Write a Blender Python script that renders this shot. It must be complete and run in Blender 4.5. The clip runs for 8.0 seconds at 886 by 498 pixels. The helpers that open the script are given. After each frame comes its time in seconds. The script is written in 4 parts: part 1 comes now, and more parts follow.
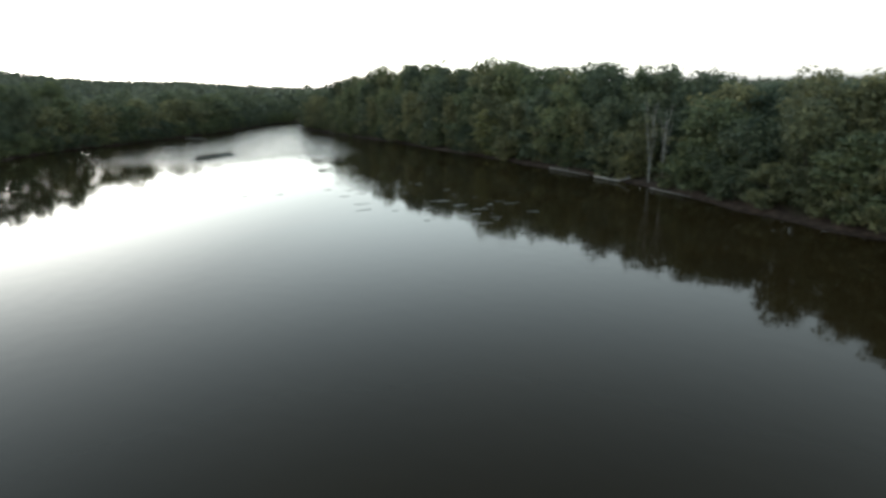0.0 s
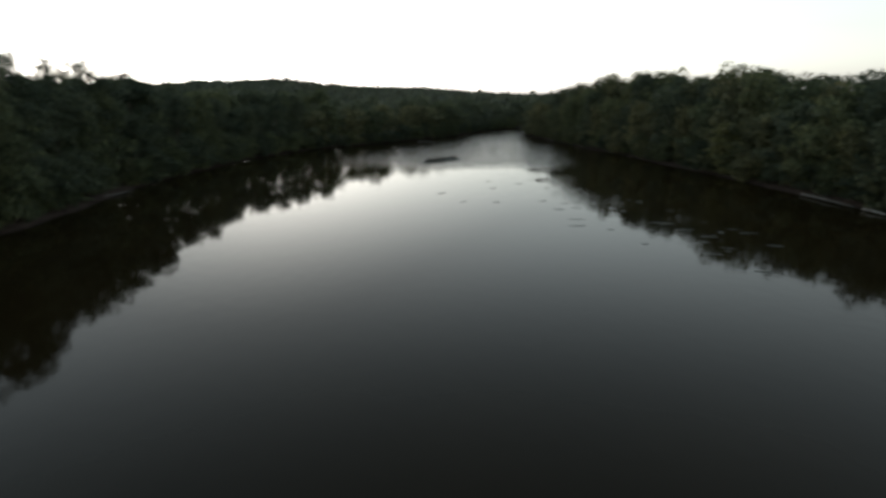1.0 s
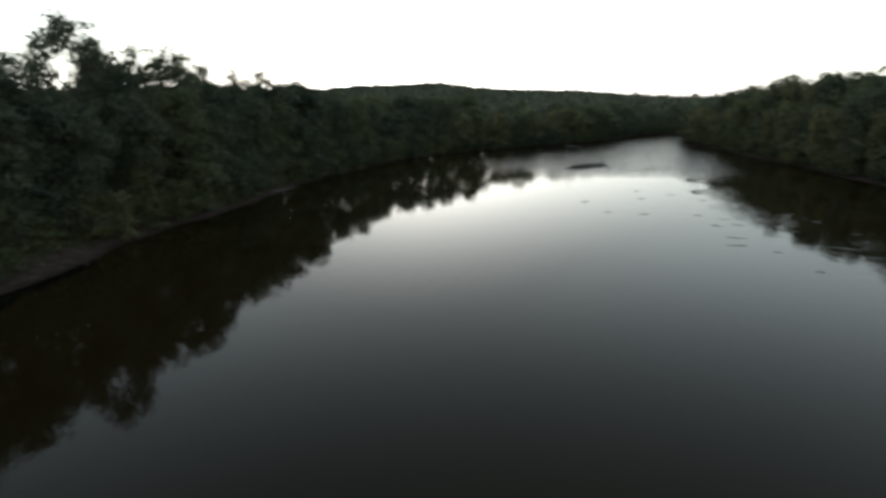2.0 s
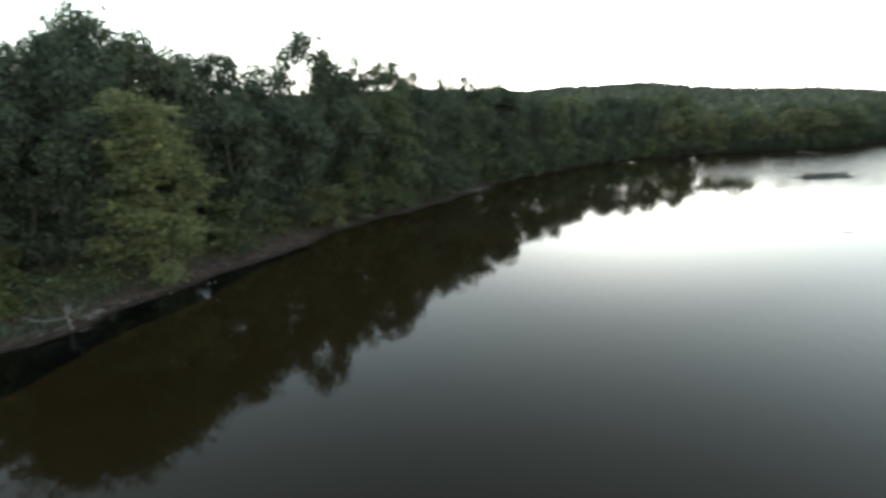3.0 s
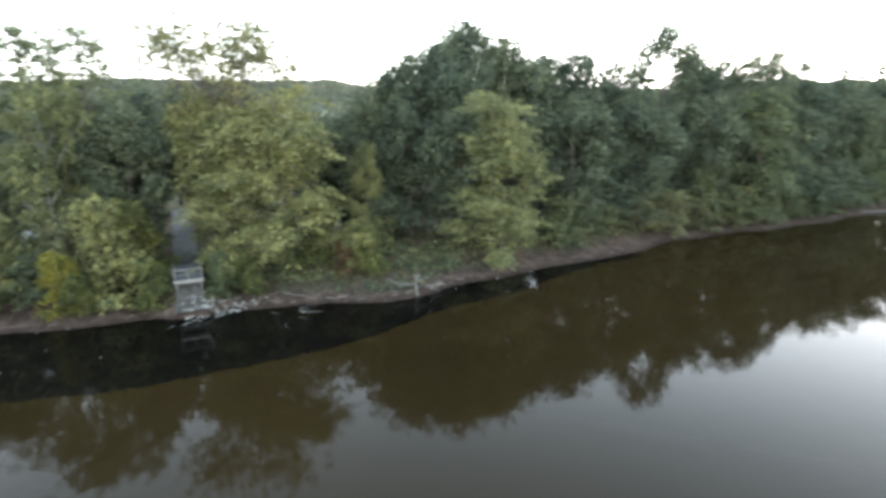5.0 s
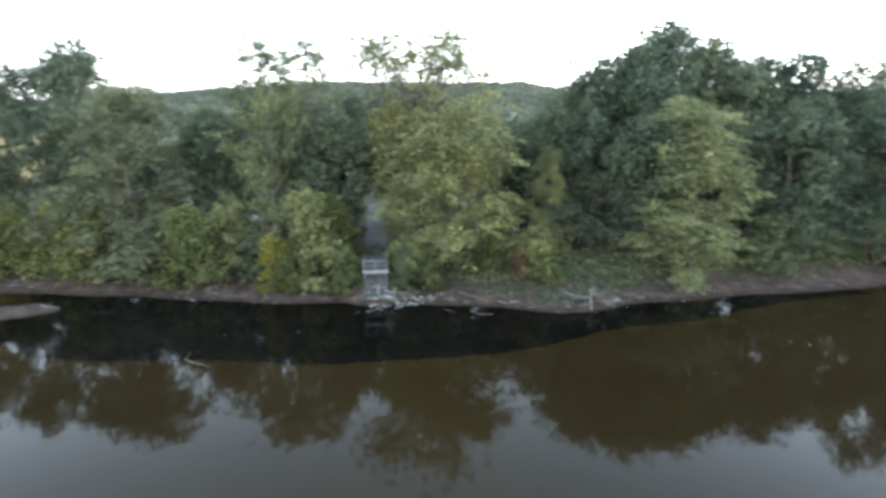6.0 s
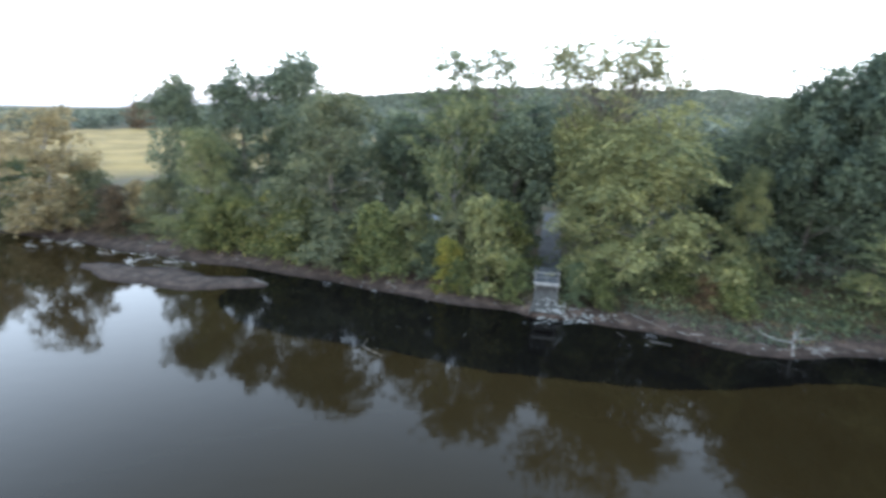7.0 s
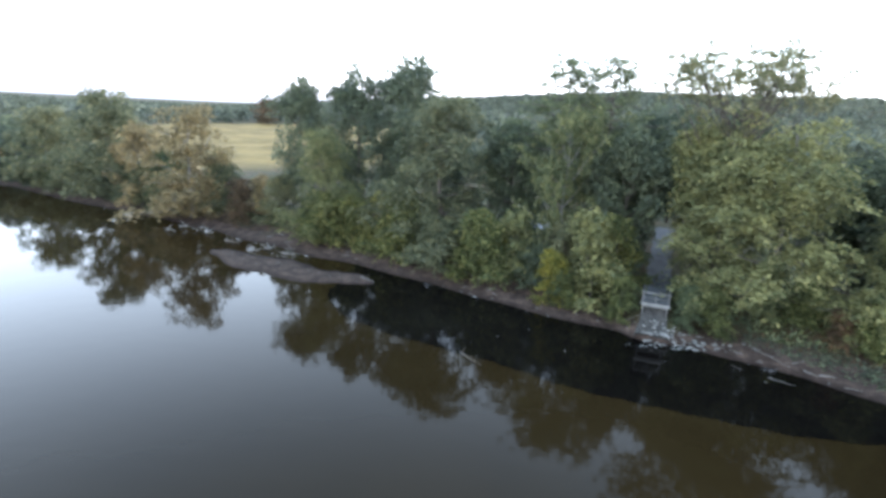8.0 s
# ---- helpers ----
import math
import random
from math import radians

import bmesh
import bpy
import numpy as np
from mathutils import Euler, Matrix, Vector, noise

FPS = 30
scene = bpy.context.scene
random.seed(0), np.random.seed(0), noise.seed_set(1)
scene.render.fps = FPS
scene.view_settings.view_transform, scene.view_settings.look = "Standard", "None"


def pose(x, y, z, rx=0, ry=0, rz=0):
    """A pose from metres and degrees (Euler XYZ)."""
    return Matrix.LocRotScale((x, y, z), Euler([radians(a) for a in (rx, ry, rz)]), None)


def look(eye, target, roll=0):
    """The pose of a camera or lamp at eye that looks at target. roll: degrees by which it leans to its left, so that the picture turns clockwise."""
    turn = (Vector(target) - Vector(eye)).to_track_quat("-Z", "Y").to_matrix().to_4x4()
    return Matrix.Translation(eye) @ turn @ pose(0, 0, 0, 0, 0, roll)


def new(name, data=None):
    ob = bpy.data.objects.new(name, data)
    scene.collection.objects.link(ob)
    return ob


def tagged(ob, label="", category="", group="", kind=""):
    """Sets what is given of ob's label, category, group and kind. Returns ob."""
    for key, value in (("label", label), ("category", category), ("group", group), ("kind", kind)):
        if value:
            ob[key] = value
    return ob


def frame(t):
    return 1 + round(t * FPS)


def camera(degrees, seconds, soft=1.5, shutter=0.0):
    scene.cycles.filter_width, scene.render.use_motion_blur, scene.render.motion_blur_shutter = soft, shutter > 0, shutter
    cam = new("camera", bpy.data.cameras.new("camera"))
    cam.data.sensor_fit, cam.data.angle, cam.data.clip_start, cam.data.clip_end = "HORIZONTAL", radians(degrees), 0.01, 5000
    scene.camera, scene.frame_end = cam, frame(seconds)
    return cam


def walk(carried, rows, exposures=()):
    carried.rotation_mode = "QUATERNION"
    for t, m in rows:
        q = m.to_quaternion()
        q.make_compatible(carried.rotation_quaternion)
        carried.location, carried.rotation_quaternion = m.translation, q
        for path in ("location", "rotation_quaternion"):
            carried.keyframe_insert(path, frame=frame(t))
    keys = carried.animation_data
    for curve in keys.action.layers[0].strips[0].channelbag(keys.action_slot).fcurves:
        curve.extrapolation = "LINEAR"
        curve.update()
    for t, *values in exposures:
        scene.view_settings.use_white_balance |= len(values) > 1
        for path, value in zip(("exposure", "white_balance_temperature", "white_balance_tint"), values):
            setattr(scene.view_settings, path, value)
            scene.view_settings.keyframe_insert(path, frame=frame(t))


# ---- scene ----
cam = camera(77.0, 8.0, soft=3.3, shutter=0.45)
ROWS = [
    (0.0, -1.67, -0.87, 14.79, -46.53, -15.90, 1.20),
    (0.5, -1.68, -0.49, 15.28, -39.23, -15.66, 0.85),
    (1.0, -1.62, -0.15, 15.73, -24.59, -15.01, 0.62),
    (1.2, -1.56, -0.02, 15.87, -22.35, -15.22, 0.41),
    (2.5, -0.40, 0.94, 16.10, 0.58, -14.04, 0.95),
    (3.0, 0.02, 1.51, 16.12, 10.31, -14.13, 1.10),
    (3.5, 0.42, 2.22, 16.16, 18.57, -14.50, 1.50),
    (4.0, 0.73, 2.93, 16.32, 26.50, -14.53, 1.25),
    (4.5, 0.93, 3.50, 16.58, 36.02, -14.36, 0.80),
    (6.0, 0.54, 4.25, 17.20, 64.56, -14.03, 0.10),
    (6.5, 0.25, 4.24, 17.37, 73.55, -13.77, -0.65),
    (7.0, 0.00, 4.12, 17.54, 82.83, -13.70, -1.30),
    (7.5, -0.09, 3.86, 17.81, 89.73, -13.86, -2.30),
    (8.0, -0.15, 3.58, 18.14, 93.55, -13.94, -2.72),
]
EXPOSURES = [(0.0, 0.15, 6500, 0), (0.5, -0.25, 6500, 0), (1.0, -1.15, 6600, 2), (1.2, -1.15, 6600, 2), (2.5, -0.3, 6500, 0), (3.0, 0.4, 6500, -1),
             (3.5, 1.2, 6550, 0), (4.5, 1.9, 6550, 6), (6.0, 1.95, 6050, 8), (8.0, 1.7, 5750, 11)]
walk(cam, [(t, pose(x, y, z, 90 + p, r, yaw)) for t, x, y, z, yaw, p, r in ROWS], EXPOSURES)

# ---- light: a bright hazy dusk sky, the sun low behind the wooded ridge upstream ----
SUN_EL, SUN_AZ = radians(0.8), radians(6.0)
world = bpy.data.worlds.new("sky")
scene.world = world
world.use_nodes = True
wn, wl = world.node_tree.nodes, world.node_tree.links
sky = wn.new("ShaderNodeTexSky")
sky.sky_type, sky.sun_disc = "NISHITA", False
sky.sun_elevation, sky.sun_rotation = SUN_EL, SUN_AZ
sky.air_density, sky.dust_density, sky.ozone_density = 1.0, 1.5, 2.0
pale = wn.new("ShaderNodeHueSaturation")
pale.inputs["Saturation"].default_value = 0.28
gain = wn.new("ShaderNodeVectorMath")
gain.operation = "SCALE"
gain.inputs["Scale"].default_value = 2.3
cloud = wn.new("ShaderNodeVectorMath")
cloud.operation = "ADD"
cloud.inputs[1].default_value = (0.26, 0.29, 0.325)
wl.new(sky.outputs[0], pale.inputs["Color"])
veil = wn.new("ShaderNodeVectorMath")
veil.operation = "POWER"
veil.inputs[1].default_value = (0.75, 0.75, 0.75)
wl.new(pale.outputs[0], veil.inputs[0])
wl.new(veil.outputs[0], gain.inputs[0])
wl.new(gain.outputs[0], cloud.inputs[0])
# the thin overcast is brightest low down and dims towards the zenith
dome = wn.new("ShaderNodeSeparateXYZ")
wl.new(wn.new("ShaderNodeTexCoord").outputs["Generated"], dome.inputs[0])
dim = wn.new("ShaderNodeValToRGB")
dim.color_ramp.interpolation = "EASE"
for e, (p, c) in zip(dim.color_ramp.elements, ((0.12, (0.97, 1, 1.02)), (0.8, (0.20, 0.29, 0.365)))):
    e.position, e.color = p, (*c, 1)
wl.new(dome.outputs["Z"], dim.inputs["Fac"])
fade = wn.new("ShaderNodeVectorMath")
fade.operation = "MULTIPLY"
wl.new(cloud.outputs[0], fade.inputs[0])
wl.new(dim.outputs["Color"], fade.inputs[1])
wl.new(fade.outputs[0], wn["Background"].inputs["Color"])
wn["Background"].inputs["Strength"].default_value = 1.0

sun = new("sun", bpy.data.lights.new("sun", "SUN"))
sun.data.energy, sun.data.angle, sun.data.color = 2.0, radians(0.6), (1.0, 0.86, 0.68)
d_sun = Vector((math.sin(SUN_AZ) * math.cos(SUN_EL), math.cos(SUN_AZ) * math.cos(SUN_EL), math.sin(SUN_EL)))
sun.matrix_world = look((0, 0, 0), -d_sun)


# ---- materials ----
def material(name):
    m = bpy.data.materials.new(name)
    m.use_nodes = True
    return m, m.node_tree.nodes, m.node_tree.links, m.node_tree.nodes["Principled BSDF"]


def noise_node(n, l, scale, detail=4.0, rough=0.55, coord=None):
    t = n.new("ShaderNodeTexNoise")
    t.inputs["Scale"].default_value, t.inputs["Detail"].default_value = scale, detail
    t.inputs["Roughness"].default_value = rough
    if coord is None:
        coord = n.new("ShaderNodeNewGeometry").outputs["Position"]
    l.new(coord, t.inputs["Vector"])
    return t


def ramp(n, l, src, stops):
    r = n.new("ShaderNodeValToRGB")
    while len(r.color_ramp.elements) < len(stops):
        r.color_ramp.elements.new(0.5)
    for e, (p, c) in zip(r.color_ramp.elements, stops):
        e.position, e.color = p, (*c, 1)
    l.new(src, r.inputs["Fac"])
    return r.outputs["Color"]


def mixed(n, l, fac, a, b, mode="MIX"):
    x = n.new("ShaderNodeMix")
    x.data_type, x.blend_type = "RGBA", mode
    for s, v in ((x.inputs["Factor"], fac), (x.inputs["A"], a), (x.inputs["B"], b)):
        if isinstance(v, (int, float)):
            s.default_value = v
        elif isinstance(v, tuple):
            s.default_value = (*v, 1)
        else:
            l.new(v, s)
    return x.outputs["Result"]


def bump(n, l, p, height, strength, distance):
    b = n.new("ShaderNodeBump")
    b.inputs["Strength"].default_value, b.inputs["Distance"].default_value = strength, distance
    l.new(height, b.inputs["Height"])
    l.new(b.outputs["Normal"], p.inputs["Normal"])


def surface(name, stops, scale, fine, rough=0.85, relief=0.4, depth=0.03, spread=0.25):
    """Colours that run along a noise, with fine grain, relief and a tone of its own for each object."""
    m, n, l, p = material(name)
    a = noise_node(n, l, scale)
    b = noise_node(n, l, fine, 6.0, 0.65)
    c = ramp(n, l, a.outputs["Fac"], stops)
    g = ramp(n, l, b.outputs["Fac"], [(0.25, (0.55, 0.55, 0.55)), (0.75, (1.35, 1.35, 1.35))])
    c = mixed(n, l, 1.0, c, g, "MULTIPLY")
    info = n.new("ShaderNodeObjectInfo")
    o = ramp(n, l, info.outputs["Random"], [(0.0, (1 - spread,) * 3), (1.0, (1 + spread,) * 3)])
    l.new(mixed(n, l, 1.0, c, o, "MULTIPLY"), p.inputs["Base Color"])
    p.inputs["Roughness"].default_value = rough
    bump(n, l, p, b.outputs["Fac"], relief, depth)
    return m


def foliage(name, dark, mid, light):
    """Leaves: each spray has a tone of its own, whole boughs drift in colour, light passes through."""
    m, n, l, p = material(name)
    dark, light = (tuple((a + 0.5 * b) * 0.7 for a, b in zip(c, mid)) for c in (dark, light))
    geo = n.new("ShaderNodeNewGeometry")
    one = ramp(n, l, geo.outputs["Random Per Island"], [(0.0, dark), (0.5, mid), (1.0, light)])
    big = noise_node(n, l, 0.35, 3.0)
    tone = ramp(n, l, big.outputs["Fac"], [(0.3, (0.72, 0.76, 0.74)), (0.7, (1.25, 1.2, 1.0))])
    c = mixed(n, l, 1.0, one, tone, "MULTIPLY")
    bough = noise_node(n, l, 1.15, 2.0, 0.5)
    c = mixed(n, l, 1.0, c, ramp(n, l, bough.outputs["Fac"], [(0.32, (0.66, 0.72, 0.74)), (0.68, (1.36, 1.3, 1.12))]), "MULTIPLY")
    info = n.new("ShaderNodeObjectInfo")
    o = ramp(n, l, info.outputs["Random"], [(0.0, (0.8, 0.85, 0.85)), (1.0, (1.2, 1.15, 1.05))])
    c = mixed(n, l, 1.0, c, o, "MULTIPLY")
    l.new(c, p.inputs["Base Color"])
    p.inputs["Roughness"].default_value = 0.6
    p.inputs["Specular IOR Level"].default_value = 0.25
    tr = n.new("ShaderNodeBsdfTranslucent")
    l.new(c, tr.inputs["Color"])
    mx = n.new("ShaderNodeMixShader")
    mx.inputs["Fac"].default_value = 0.35
    l.new(p.outputs[0], mx.inputs[1])
    l.new(tr.outputs[0], mx.inputs[2])
    l.new(mx.outputs[0], n["Material Output"].inputs["Surface"])
    return m


# most greens are greyed towards blue: some haze is put into the leaf colour
GREEN = foliage("leaves_green", (0.0739, 0.0882, 0.0582), (0.1254, 0.1407, 0.0896), (0.1994, 0.2121, 0.1366))
FRESH = foliage("leaves_fresh_green", (0.020, 0.032, 0.012), (0.124, 0.132, 0.058), (0.33, 0.30, 0.13))
DARK = foliage("leaves_dark_green", (0.0603, 0.075, 0.0605), (0.0974, 0.1142, 0.0902), (0.1438, 0.1624, 0.1254))
OLIVE = foliage("leaves_olive", (0.0968, 0.1019, 0.0694), (0.1628, 0.1617, 0.1064), (0.2552, 0.2373, 0.1568))
# hill woods: paler and bluer still, with distance haze mixed into the base colour
HAZED_GREEN = foliage("leaves_hazed_green", (0.0625, 0.0708, 0.0647), (0.0975, 0.1074, 0.0952), (0.14, 0.1488, 0.1318))
LIME = foliage("leaves_yellow_green", (0.0924, 0.1051, 0.0582), (0.1694, 0.173, 0.0918), (0.2882, 0.2657, 0.1478))
MAPLE = foliage("leaves_pale_maple", (0.1187, 0.132, 0.0726), (0.2067, 0.21, 0.1155), (0.3339, 0.312, 0.1815))
YELLOW = foliage("leaves_yellow", (0.07, 0.10, 0.03), (0.21, 0.19, 0.05), (0.46, 0.34, 0.07))
TAN = foliage("leaves_tan", (0.1593, 0.1242, 0.0779), (0.2537, 0.1944, 0.1235), (0.354, 0.2754, 0.1786))
RED = foliage("leaves_russet", (0.09, 0.064, 0.046), (0.135, 0.088, 0.062), (0.185, 0.122, 0.085))
BARK = surface("bark", [(0.3, (0.07, 0.055, 0.04)), (0.7, (0.15, 0.125, 0.10))], 1.2, 9.0, 0.9, 0.8, 0.04)
PALE_BARK = surface("pale_bark", [(0.3, (0.24, 0.22, 0.19)), (0.7, (0.42, 0.39, 0.35))], 1.0, 8.0, 0.85, 0.5, 0.03)
DRIFT = surface("driftwood", [(0.3, (0.13, 0.115, 0.10)), (0.7, (0.29, 0.265, 0.24))], 1.5, 14.0, 0.8, 0.6, 0.02)
TIMBER = surface("weathered_timber", [(0.3, (0.09, 0.084, 0.076)), (0.7, (0.17, 0.158, 0.144))], 1.5, 20.0, 0.8, 0.4, 0.01)
DARK_TIMBER = surface("damp_timber", [(0.3, (0.06, 0.056, 0.055)), (0.7, (0.12, 0.115, 0.115))], 1.5, 20.0, 0.7, 0.4, 0.01)
PALE_TIMBER = surface("pale_timber", [(0.3, (0.17, 0.16, 0.143)), (0.7, (0.28, 0.265, 0.242))], 1.5, 20.0, 0.8, 0.4, 0.01)
ROCK = surface("pale_rock", [(0.3, (0.12, 0.112, 0.10)), (0.7, (0.27, 0.256, 0.232))], 1.4, 12.0, 0.85, 0.6, 0.03, 0.35)
GRAVEL = surface("grey_gravel", [(0.3, (0.058, 0.054, 0.055)), (0.7, (0.108, 0.102, 0.103))], 0.8, 22.0, 0.9, 0.6, 0.02)

PALE_GROUND = surface("pale_ground", [(0.3, (0.14, 0.137, 0.137)), (0.7, (0.25, 0.245, 0.24))], 0.8, 22.0, 0.9, 0.6, 0.02)

# land: dark wet mud at the water, gravelly shore, leaf litter and grass, a dry golden field
LAND, n, l, p = material("land")
geo = n.new("ShaderNodeNewGeometry")
sep = n.new("ShaderNodeSeparateXYZ")
l.new(geo.outputs["Position"], sep.inputs[0])
grain = noise_node(n, l, 5.0, 8.0, 0.7)
patch = noise_node(n, l, 0.22, 4.0)
blotch = noise_node(n, l, 0.9, 6.0, 0.65)
mud = ramp(n, l, grain.outputs["Fac"], [(0.3, (0.034, 0.0238, 0.0185)), (0.7, (0.103, 0.073, 0.058))])
mud = mixed(n, l, 1.0, mud, ramp(n, l, blotch.outputs["Fac"], [(0.3, (0.45, 0.42, 0.40)), (0.5, (0.95, 0.93, 0.9)), (0.68, (1.7, 1.62, 1.55))]), "MULTIPLY")
damp = n.new("ShaderNodeMapRange")
damp.inputs["From Min"].default_value, damp.inputs["From Max"].default_value = 0.03, 0.2
l.new(sep.outputs["Z"], damp.inputs["Value"])
mud = mixed(n, l, damp.outputs["Result"], mixed(n, l, 1.0, mud, (0.45, 0.43, 0.42), "MULTIPLY"), mud)
litter = ramp(n, l, patch.outputs["Fac"], [(0.35, (0.045, 0.05, 0.02)), (0.5, (0.075, 0.062, 0.03)), (0.68, (0.115, 0.07, 0.042))])
litter = mixed(n, l, 1.0, litter, ramp(n, l, grain.outputs["Fac"], [(0.25, (0.5, 0.5, 0.5)), (0.75, (1.4, 1.4, 1.4))]), "MULTIPLY")
lift = n.new("ShaderNodeMath")
lift.operation = "MULTIPLY_ADD"
l.new(patch.outputs["Fac"], lift.inputs[0])
lift.inputs[1].default_value = -1.6
l.new(sep.outputs["Z"], lift.inputs[2])
shore = n.new("ShaderNodeMapRange")
shore.inputs["From Min"].default_value, shore.inputs["From Max"].default_value = -0.25, 0.35
l.new(lift.outputs[0], shore.inputs["Value"])
col = mixed(n, l, shore.outputs["Result"], mud, litter)
off = n.new("ShaderNodeVectorMath")
off.operation = "SUBTRACT"
l.new(geo.outputs["Position"], off.inputs[0])
off.inputs[1].default_value = (-245.0, -85.0, 0.0)
sq = n.new("ShaderNodeVectorMath")
sq.operation = "MULTIPLY"
l.new(off.outputs[0], sq.inputs[0])
sq.inputs[1].default_value = (1 / 120.0, 1 / 95.0, 0.0)
ln = n.new("ShaderNodeVectorMath")
ln.operation = "LENGTH"
l.new(sq.outputs[0], ln.inputs[0])
fm = n.new("ShaderNodeMapRange")
fm.inputs["From Min"].default_value, fm.inputs["From Max"].default_value = 1.05, 0.9
l.new(ln.outputs["Value"], fm.inputs["Value"])
straw = ramp(n, l, noise_node(n, l, 0.08, 5.0).outputs["Fac"], [(0.35, (0.17, 0.112, 0.036)), (0.6, (0.275, 0.185, 0.062))])
l.new(mixed(n, l, fm.outputs["Result"], col, straw), p.inputs["Base Color"])
p.inputs["Roughness"].default_value = 0.9
p.inputs["Specular IOR Level"].default_value = 0.15
bump(n, l, p, grain.outputs["Fac"], 0.7, 0.12)

# slow turbid river: a smooth skin over brown water
def river_water(name, deep, pale, rough):
    m, n, l, p = material(name)
    slow = noise_node(n, l, 0.05, 3.0)
    l.new(ramp(n, l, slow.outputs["Fac"], [(0.35, deep), (0.7, pale)]), p.inputs["Base Color"])
    p.inputs["Roughness"].default_value = rough
    p.inputs["IOR"].default_value = 1.2
    map_ = n.new("ShaderNodeMapping")
    map_.inputs["Scale"].default_value = (1.0, 0.6, 1.0)
    l.new(n.new("ShaderNodeNewGeometry").outputs["Position"], map_.inputs["Vector"])
    r1 = noise_node(n, l, 0.9, 3.0, 0.5, map_.outputs["Vector"])
    bump(n, l, p, r1.outputs["Fac"], 0.02, 0.3)
    place = n.new("ShaderNodeSeparateXYZ")
    l.new(n.new("ShaderNodeNewGeometry").outputs["Position"], place.inputs[0])
    # the water runs rougher over a riffle in midstream, above the low island
    turned = n.new("ShaderNodeMapping")
    turned.inputs["Rotation"].default_value = (0.0, 0.0, radians(-50.0))
    l.new(n.new("ShaderNodeNewGeometry").outputs["Position"], turned.inputs["Vector"])
    run = n.new("ShaderNodeSeparateXYZ")
    l.new(turned.outputs["Vector"], run.inputs[0])

    def band(value, lo, hi, to_lo, to_hi):
        b = n.new("ShaderNodeMapRange")
        b.interpolation_type = "SMOOTHSTEP"
        b.inputs["From Min"].default_value, b.inputs["From Max"].default_value = lo, hi
        b.inputs["To Min"].default_value, b.inputs["To Max"].default_value = to_lo, to_hi
        l.new(value, b.inputs["Value"])
        return b.outputs["Result"]

    def product(a, b):
        x = n.new("ShaderNodeMath")
        x.operation = "MULTIPLY"
        l.new(a, x.inputs[0])
        l.new(b, x.inputs[1])
        return x.outputs[0]

    up = band(run.outputs["X"], 118.0, 150.0, 0.0, 1.0)
    wide = product(band(run.outputs["Y"], -8.0, 22.0, 0.0, 1.0), band(run.outputs["Y"], 62.0, 84.0, 1.0, 0.0))
    riffle = n.new("ShaderNodeMath")
    riffle.operation = "ADD"
    l.new(product(up, wide), riffle.inputs[0])
    l.new(band(place.outputs["Y"], 60.0, 170.0, 0.02, 0.06), riffle.inputs[1])
    # and in loose patches over the weed beds off the opposite bank
    beds = n.new("ShaderNodeMapRange")
    beds.inputs["From Min"].default_value, beds.inputs["From Max"].default_value = 36.0, 62.0
    l.new(place.outputs["X"], beds.inputs["Value"])
    loose = ramp(n, l, noise_node(n, l, 0.06, 4.0).outputs["Fac"], [(0.46, (0, 0, 0)), (0.62, (0.18, 0.18, 0.18))])
    weeds_ = n.new("ShaderNodeMath")
    weeds_.operation = "MULTIPLY_ADD"
    l.new(beds.outputs["Result"], weeds_.inputs[0])
    l.new(loose, weeds_.inputs[1])
    l.new(riffle.outputs[0], weeds_.inputs[2])
    l.new(weeds_.outputs[0], n["Bump"].inputs["Strength"])
    return m


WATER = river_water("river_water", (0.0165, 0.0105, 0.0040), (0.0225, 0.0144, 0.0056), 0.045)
# the same water with a darker base colour, for the band along the shore
DARKER_WATER = river_water("darker_water", (0.0025, 0.002, 0.0018), (0.006, 0.005, 0.004), 0.05)


# ---- mesh helpers ----
def mesh_object(name, verts, faces, mat, parent=None, label="", smooth=False):
    me = bpy.data.meshes.new(name)
    me.from_pydata([tuple(v) for v in verts], [], [tuple(f) for f in faces])
    me.materials.append(mat)
    if smooth:
        me.polygons.foreach_set("use_smooth", [True] * len(me.polygons))
    me.update()
    ob = new(name, me)
    if parent is not None:
        ob.parent = parent
    return tagged(ob, label)


def part(name, bm, mat, parent, label=""):
    me = bpy.data.meshes.new(name)
    bm.to_mesh(me)
    bm.free()
    me.materials.append(mat)
    ob = new(name, me)
    ob.parent = parent
    return tagged(ob, label)


def empty_at(name, m):
    ob = new(name)
    ob.empty_display_size = 0.3
    ob.matrix_basis = m
    return ob


def tube(V, F, pts, radii, sides=6):
    """Adds a tapered tube along pts to the lists of points and faces."""
    pts = [Vector(q) for q in pts]
    first = len(V)
    for i, q in enumerate(pts):
        d = (pts[min(i + 1, len(pts) - 1)] - pts[max(i - 1, 0)]).normalized()
        a = d.cross(Vector((0.31, 0.95, 0.05))).normalized()
        b = d.cross(a)
        for k in range(sides):
            w = 2 * math.pi * k / sides
            V.append(q + (a * math.cos(w) + b * math.sin(w)) * radii[i])
    for i in range(len(pts) - 1):
        for k in range(sides):
            p0, p1 = first + i * sides + k, first + i * sides + (k + 1) % sides
            F.append((p0, p1, p1 + sides, p0 + sides))
    F.append(tuple(first + k for k in range(sides))[::-1])
    F.append(tuple(first + (len(pts) - 1) * sides + k for k in range(sides)))


